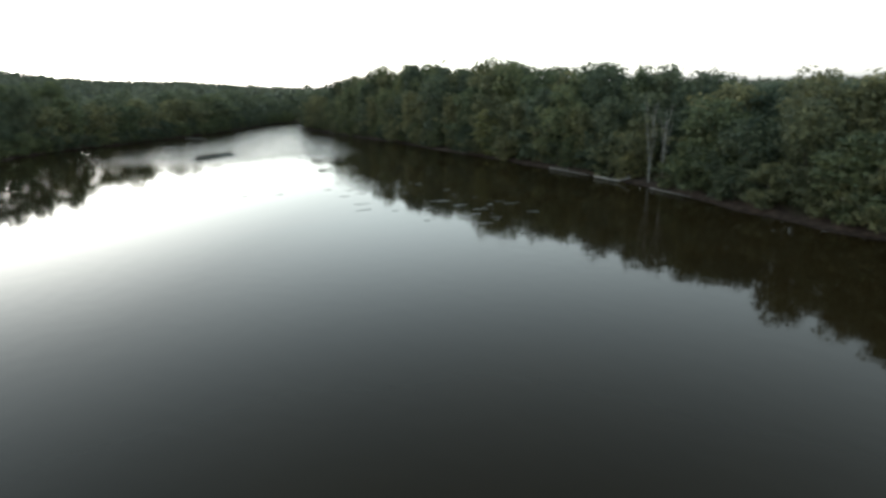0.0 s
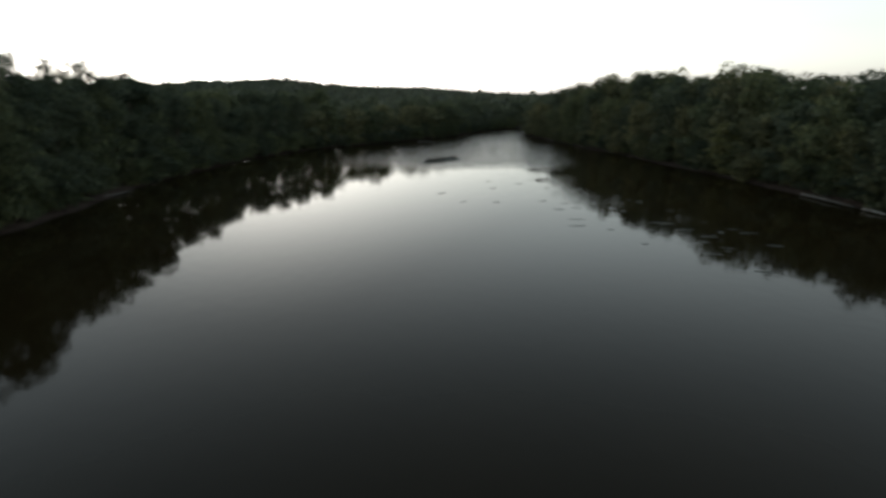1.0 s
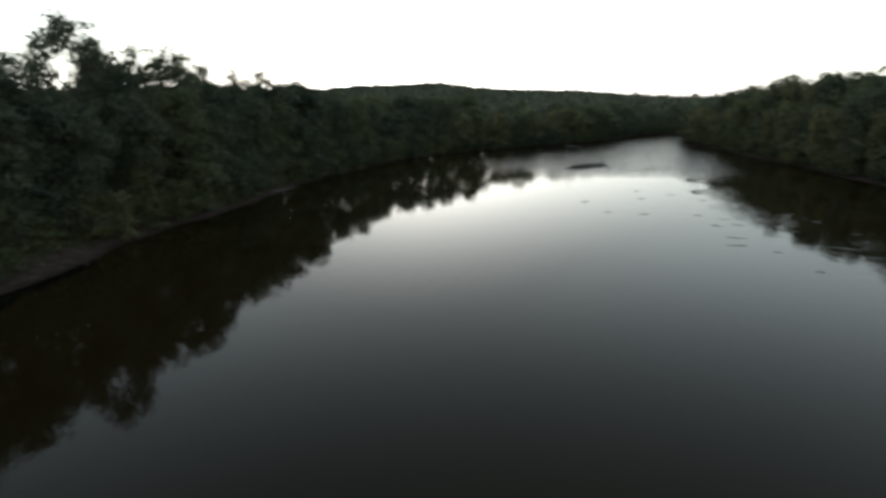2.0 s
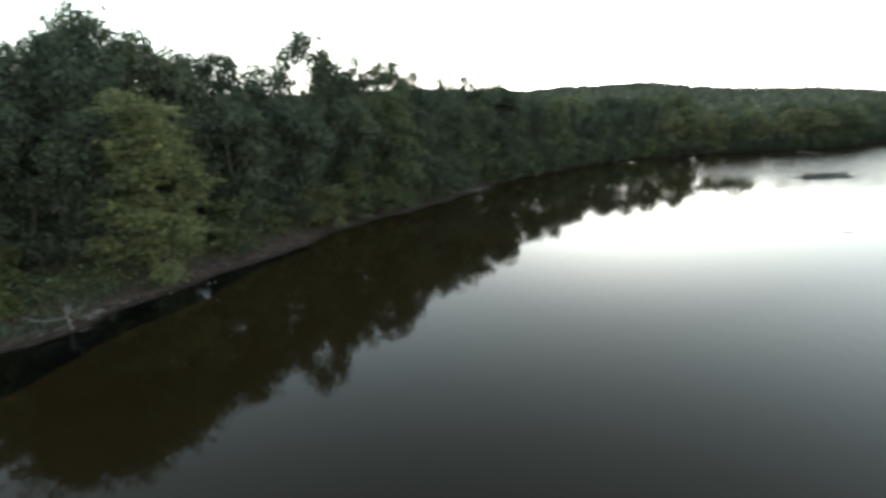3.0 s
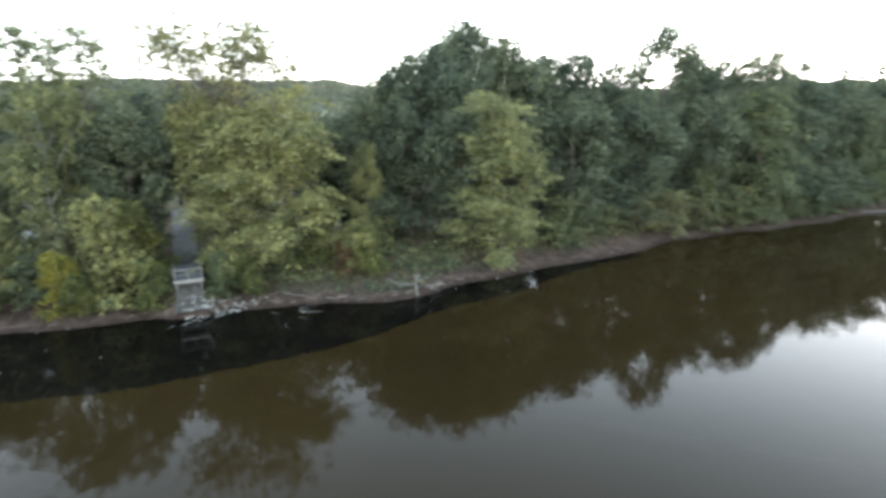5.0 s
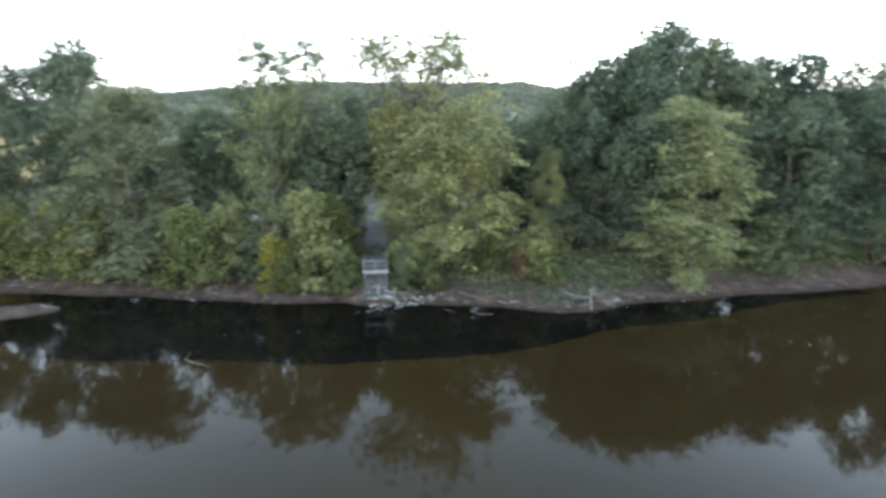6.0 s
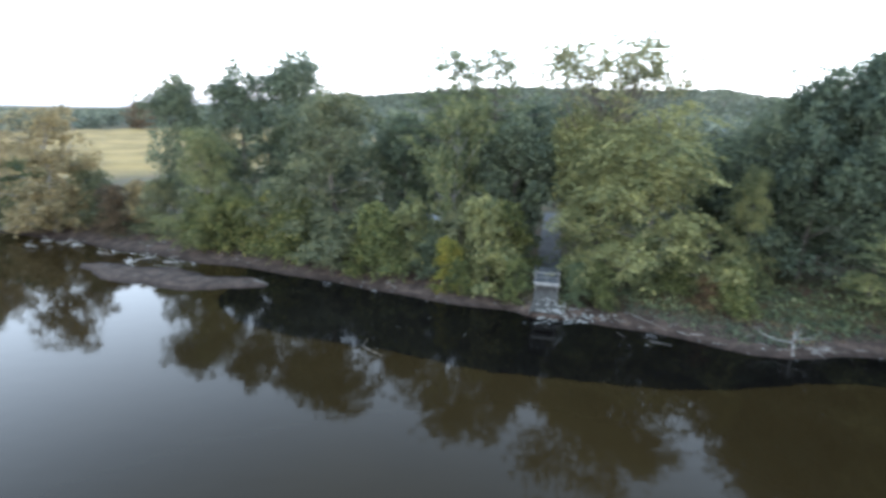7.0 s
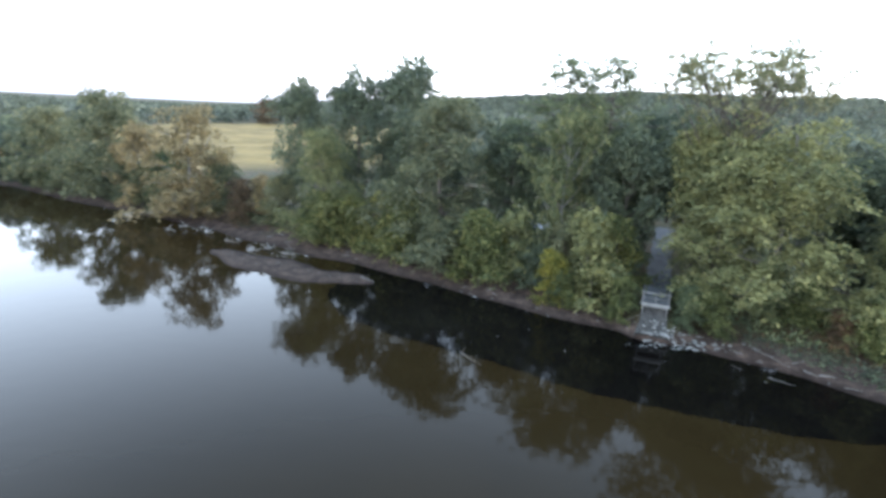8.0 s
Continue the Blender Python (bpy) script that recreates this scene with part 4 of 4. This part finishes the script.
# ---- driftwood ----
def log_of(pts, thick, label, mat=None, group="driftwood", twigs=0, seed=1):
    """A fallen trunk through the points, with stubs of branches."""
    r2 = random.Random(seed)
    kind = "stick" if "stick" in label else "log"
    ob = empty_at("stick" if kind == "stick" else "driftwood_log", Matrix.Translation(pts[0]))
    o = Vector(pts[0])
    pts = [Vector(q) - o for q in pts]
    line = []
    for a, b in zip(pts[:-1], pts[1:]):
        line += [a.lerp(b, k / 3) + Vector((r2.uniform(-1, 1), r2.uniform(-1, 1), r2.uniform(-0.4, 0.4))) * thick * 0.35 for k in range(3)]
    line.append(pts[-1])
    V, F = [], []
    tube(V, F, line, [thick * (1 - 0.65 * i / (len(line) - 1)) for i in range(len(line))], 7)
    mesh_object("stem", V, F, mat or DRIFT, ob, smooth=True)
    for k in range(twigs):
        q = line[r2.randrange(1, len(line))]
        e = q + Vector((r2.uniform(-1, 1), r2.uniform(-1, 1), r2.uniform(0.1, 0.9))) * r2.uniform(0.5, 1.3)
        V, F = [], []
        tube(V, F, bent(r2, q, e, 3, 0.15), [thick * 0.35, thick * 0.26, thick * 0.16, 0.01], 5)
        mesh_object("branch", V, F, mat or DRIFT, ob)
    return tagged(ob, label, kind, group)


def on(x, y, up=0.1):
    return (x, y, max(ground_z(x, y), 0.0) + up)


# the stranded snag: an upturned root with forked arms and a tangle of sticks behind it
log_of([on(-35.8, 36.0, -0.05), on(-36.1, 36.1, 1.0), on(-36.3, 36.2, 1.7)], 0.09, "grey upturned driftwood root stranded on the shore", twigs=5, seed=2)
log_of([on(-36.2, 36.2, 0.9), on(-37.0, 35.4, 0.7), on(-37.7, 34.5, 1.0), on(-38.0, 34.1, 1.4)], 0.055, "grey forked driftwood arm on the shore", twigs=3, seed=3)
log_of([on(-36.3, 36.3, 1.1), on(-36.0, 37.4, 1.25), on(-36.2, 38.1, 1.1)], 0.05, "grey forked driftwood arm on the shore", twigs=2, seed=60)
for k in range(7):
    x, y = -36.3 + rr.uniform(-0.6, 0.6), 37.3 + rr.uniform(-0.5, 1.8)
    w = rr.uniform(0, 3.14)
    log_of([on(x, y, 0.1), on(x + math.cos(w) * 0.6, y + math.sin(w) * 0.6, 0.35), on(x + math.cos(w) * 1.2, y + math.sin(w) * 1.2, 0.3)], 0.03, "thin grey driftwood stick in a tangle", twigs=2, seed=61 + k)
log_of([on(-43.9, 27.0), on(-42.6, 28.0), on(-41.2, 28.6)], 0.035, "grey bent driftwood trunk on the mud", twigs=2, seed=5)
log_of([(-39.5, 26.2, 0.06), (-38.5, 27.7, 0.02)], 0.02, "grey driftwood trunk half in the water", seed=6)
log_of([on(-41.4, 24.4, 0.05), on(-40.4, 24.8, 0.05)], 0.02, "short dark driftwood piece", BARK, seed=7)
# bleached wood on the sandbar
log_of([on(-57.3, -8.0), on(-56.2, -6.4, 0.1)], 0.06, "bleached log on the end of the sandbar", twigs=2, seed=8)
log_of([on(-65.6, -19.6, 0.15), on(-64.7, -17.9, 0.3)], 0.12, "bleached white log behind the sandbar", twigs=4, seed=9)
log_of([on(-67.6, -22.4, 0.15), on(-66.9, -21.3, 0.3)], 0.12, "bleached white log behind the sandbar", twigs=3, seed=10)
log_of([on(-74.2, -33.5, 0.2), on(-73.5, -32.0, 0.3)], 0.12, "bleached white log at the water's edge", twigs=3, seed=11)
log_of([on(-76.6, -38.5, 0.2), on(-75.9, -37.0, 0.3)], 0.12, "bleached white log at the water's edge", twigs=3, seed=12)
log_of([on(-70.5, -29.0, 0.1), on(-69.0, -26.6, 0.2)], 0.16, "dark waterlogged trunk in the channel", BARK, twigs=4, seed=13)
for k in range(9):
    x, y = ((-75.4, -36.4), (-66.6, -21.0))[k % 2]
    x, y, w = x + rr.uniform(-2.2, 2.2), y + rr.uniform(-2.4, 2.4), rr.uniform(0, 6.28)
    log_of([(x, y, 0.1), (x + math.cos(w) * 0.8, y + math.sin(w) * 0.8, 0.35), (x + math.cos(w) * 1.5, y + math.sin(w) * 1.5, 0.2)], rr.uniform(0.04, 0.08), "bleached broken wood in the shallow channel", twigs=2, seed=80 + k)
# sticks left along the high-water line
for k in range(46):
    w = run_to(LEFT_BANK, (-73, -28)) + rr.random() * 100
    q = (float(np.interp(w, SHORE_RUN, LEFT_BANK[:, 0])) - rr.uniform(0.2, 3.4), float(np.interp(w, SHORE_RUN, LEFT_BANK[:, 1])) + rr.uniform(0.0, 1.6))
    a, b = rr.uniform(-0.5, 0.9) + 1.0, rr.uniform(0.4, 1.3)
    log_of([on(q[0], q[1], 0.04), on(q[0] + math.cos(a) * b, q[1] + math.sin(a) * b, 0.06)], rr.uniform(0.025, 0.05), "small grey stick washed up on the mud", group="washed-up sticks", twigs=rr.choice((0, 0, 1)), seed=100 + k)
# upstream, along the left shore
log_of([(-16.0, 110.4, 0.15), (-13.4, 112.6, 0.3), (-11.2, 114.8, 0.25)], 0.13, "long pale log lying along the shore", twigs=2, seed=14)
log_of([(61.8, 173.7, 0.15), (64.0, 171.2, 0.3), (66.0, 167.9, 0.2)], 0.13, "bleached trunk stranded in the shallows", twigs=3, seed=15)
log_of([(81.4, 205, 0.2), (82.2, 198, 0.4), (83.0, 191, 0.2)], 0.18, "bleached trunk stranded in the shallows", twigs=3, seed=16)
# wood on the island and on the gravel by the opposite bank
for k in range(18):
    a, b = rr.uniform(54.8, 66.2), rr.uniform(-0.7, 0.7)
    y = 135.1 + (a - 54.2) * 0.36 + b
    log_of([(a, y, 0.35), (a + rr.uniform(0.8, 2.4), y + rr.uniform(-0.6, 0.9), 0.85)], 0.14, "dark driftwood piled on the low islet", BARK, "islet driftwood", 3, 20 + k)
log_of([(69.6, 107.6, 0.15), (72.6, 104.8, 0.35), (74.4, 101.8, 0.1)], 0.15, "bleached driftwood in the shallows off the bank", twigs=5, seed=40)
log_of([(61.2, 93.0, 0.1), (63.2, 91.4, 0.3)], 0.15, "dark snag in the shallows", BARK, twigs=4, seed=41)
log_of([(88.6, 57.4, 0.3), (86.6, 52.4, 0.35), (84.4, 46.8, 0.25)], 0.13, "long pale fallen trunk along the opposite shore", PALE_BARK, twigs=2, seed=42)
log_of([(83.9, 45.4, 0.3), (81.8, 40.0, 0.3), (81.2, 37.8, 1.0)], 0.14, "long pale fallen trunk with an upturned root", PALE_BARK, twigs=3, seed=43)
log_of([(78.6, 33.4, 0.25), (74.6, 26.0, 0.3)], 0.12, "pale log along the opposite shore", seed=44)


# ---- low wet mud and weed patches in the river ----
def mudbank(name, cx, cy, along, across, turn, lift, mat, label, category, group="weed patches in the river"):
    r2 = random.Random(int(cx * 7 + cy))
    V, F = [(cx, cy, lift)], []
    steps = 22
    ca, sa = math.cos(turn), math.sin(turn)
    for ring, z in ((0.55, lift * 0.9), (1.0, -0.04)):
        for k in range(steps):
            w = 2 * math.pi * k / steps
            j = 1 + 0.22 * math.sin(3 * w + cx) + r2.uniform(-0.12, 0.12)
            x, y = math.cos(w) * along * ring * j, math.sin(w) * across * ring * j
            V.append((cx + x * ca - y * sa, cy + x * sa + y * ca, z))
    F += [(0, 1 + k, 1 + (k + 1) % steps) for k in range(steps)]
    F += [(1 + k, 1 + steps + k, 1 + steps + (k + 1) % steps, 1 + (k + 1) % steps) for k in range(steps)]
    return tagged(mesh_object(name, V, F, mat, smooth=True), label, category, group)


WEED = surface("waterweed", [(0.3, (0.05, 0.045, 0.03)), (0.7, (0.11, 0.10, 0.07))], 0.8, 9.0, 0.6, 0.8, 0.05)
mudbank("islet", 61.0, 137.4, 7.4, 1.9, 0.35, 0.6, WEED, "low dark islet of mud and stranded driftwood", "islet", "islets")
for x, y, a in ((38, 87.4, 1.2), (42, 75.3, 0.9), (49.1, 72.8, 0.9), (55.7, 90.6, 1.0), (37.7, 78.2, 0.8), (52, 96, 0.9), (48.6, 88, 0.8), (57.5, 84, 0.9), (60, 79, 1.0), (54.5, 67.6, 0.9)):
    mudbank("weed_patch", x, y, a * 1.1, a * 0.45, rr.uniform(-0.4, 0.4), 0.03, WEED, "thin dark weed patch just breaking the surface", "weeds")
for k in range(34):
    u = rr.random()
    x, y = 44 + 16 * u + rr.uniform(-4, 4), 28 + 38 * rr.random() + 10 * u
    mudbank("weed_patch", x, y, rr.uniform(0.5, 1.7), rr.uniform(0.15, 0.4), rr.uniform(-0.9, -0.3), 0.03, WEED, "thin dark weed patch just breaking the surface", "weeds")

# a band of darker water laid along the landing shore, out to an uneven edge
BAND_EDGE = smoothed([(-61, -10), (-56, -10), (-52, -11), (-44.7, -5.4), (-39.2, 3.8), (-36.9, 9.2), (-35.0, 14.2), (-32.6, 18), (-32.0, 22.5), (-31.5, 29.5), (-31.0, 35), (-30.5, 41), (-30.2, 47), (-29.0, 55), (-28.2, 63)], 3)
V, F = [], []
for i, r in enumerate(BAND_EDGE):
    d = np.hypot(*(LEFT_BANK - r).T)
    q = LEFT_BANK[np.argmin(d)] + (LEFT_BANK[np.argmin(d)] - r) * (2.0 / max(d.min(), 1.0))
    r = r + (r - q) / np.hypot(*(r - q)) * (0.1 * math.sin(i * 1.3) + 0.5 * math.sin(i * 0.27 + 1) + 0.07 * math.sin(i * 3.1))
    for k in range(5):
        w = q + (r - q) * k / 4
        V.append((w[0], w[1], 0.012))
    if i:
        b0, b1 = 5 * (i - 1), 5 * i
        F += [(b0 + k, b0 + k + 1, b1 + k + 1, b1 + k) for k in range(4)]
dark_band = mesh_object("shallows", V, F, DARKER_WATER)
tagged(dark_band, "band of darker water along the shore", "shallows", kind="structure")

# sticks and stones that break the surface of the shallows
log_of([(-40.6, 3.2, -0.05), (-39.2, 3.9, 0.12), (-38.2, 4.9, 0.05)], 0.05, "thin dark branch lying in the shallows", BARK, twigs=5, seed=50)
for k in range(9):
    u = rr.random()
    q = BAND_EDGE[int(30 + u * (len(BAND_EDGE) - 50))] + np.array([rr.uniform(-9, -1), rr.uniform(-1, 1)])
    if inside_river(q[None])[0]:
        ob = rock(q[0], q[1], rr.uniform(0.08, 0.18), "stones in the shallows", "wet stone breaking the surface of the shallows")
        ob.location.z = 0.02

# a small pale patch added beside the path, to give pale specks between the trees
V = [(-84 + 3.2 * math.cos(a_) + 0.5 * math.sin(3 * a_), 13.5 + 5.5 * math.sin(a_), 0) for a_ in np.linspace(0, 2 * math.pi, 40, endpoint=False)]
V = [(x, y, ground_z(x, y) + 0.12) for x, y, _ in V] + [(-84, 13.5, ground_z(-84, 13.5) + 0.25)]
clearing = mesh_object("clearing", V, [(k, (k + 1) % 40, 40) for k in range(40)], PALE_GROUND, smooth=True)
tagged(clearing, "pale ground patch added behind the bank trees", "gravel", kind="structure")

# two bare pale trunks among the trees of the opposite bank
tree("snag", 82.6, 35.4, 13.0, 2.4, OLIVE, "bare pale trunk among the trees of the opposite bank", group="trees of the opposite bank")
tree("snag", 82.4, 33.4, 12.0, 2.2, OLIVE, "bare pale trunk among the trees of the opposite bank", group="trees of the opposite bank")


# grass, seedlings and fallen leaves between the shore and the trees
def undergrowth(seed, first, count, leaf, rise, droop, lo=-70, hi=140):
    rng = np.random.default_rng(seed)
    i = rng.integers(0, len(LEFT_BANK) - 1, 60000)
    P = LEFT_BANK[i] + (LEFT_BANK[i + 1] - LEFT_BANK[i]) * rng.random((60000, 1)) + rng.normal(size=(60000, 2)) * 6
    P = P[(P[:, 1] > lo) & (P[:, 1] < hi)]
    s = from_shore(P)
    P = P[(s > first + 1.6 * wave(P, 4.0, seed)) & (s < 15) & (np.hypot(P[:, 0] - LX, P[:, 1] - LY) > 3.2)][:9000]
    c = np.column_stack([P, height(P) + rise])
    return sprays(rng, c, rng.uniform(0.12, 0.5, len(P)), count, leaf, droop, 0.0, 0.8)


low = new("undergrowth", quads("undergrowth", undergrowth(17, 5.0, 13000, 0.34, 0.12, -0.5), GREEN))
tagged(low, "low grass and weeds under the bank trees", "undergrowth", kind="stuff")
verge = new("bank_grass", quads("bank_grass", undergrowth(19, 2.8, 8500, 0.22, 0.0, -0.5, 27, 66), DARK))
tagged(verge, "rough grass and weeds along the shaded shore", "grass", kind="stuff")
fallen = new("leaf_litter", quads("leaf_litter", undergrowth(18, 3.2, 14000, 0.26, -0.1, 0.1), RED))
tagged(fallen, "brown fallen leaves strewn along the bank", "leaves", kind="stuff")
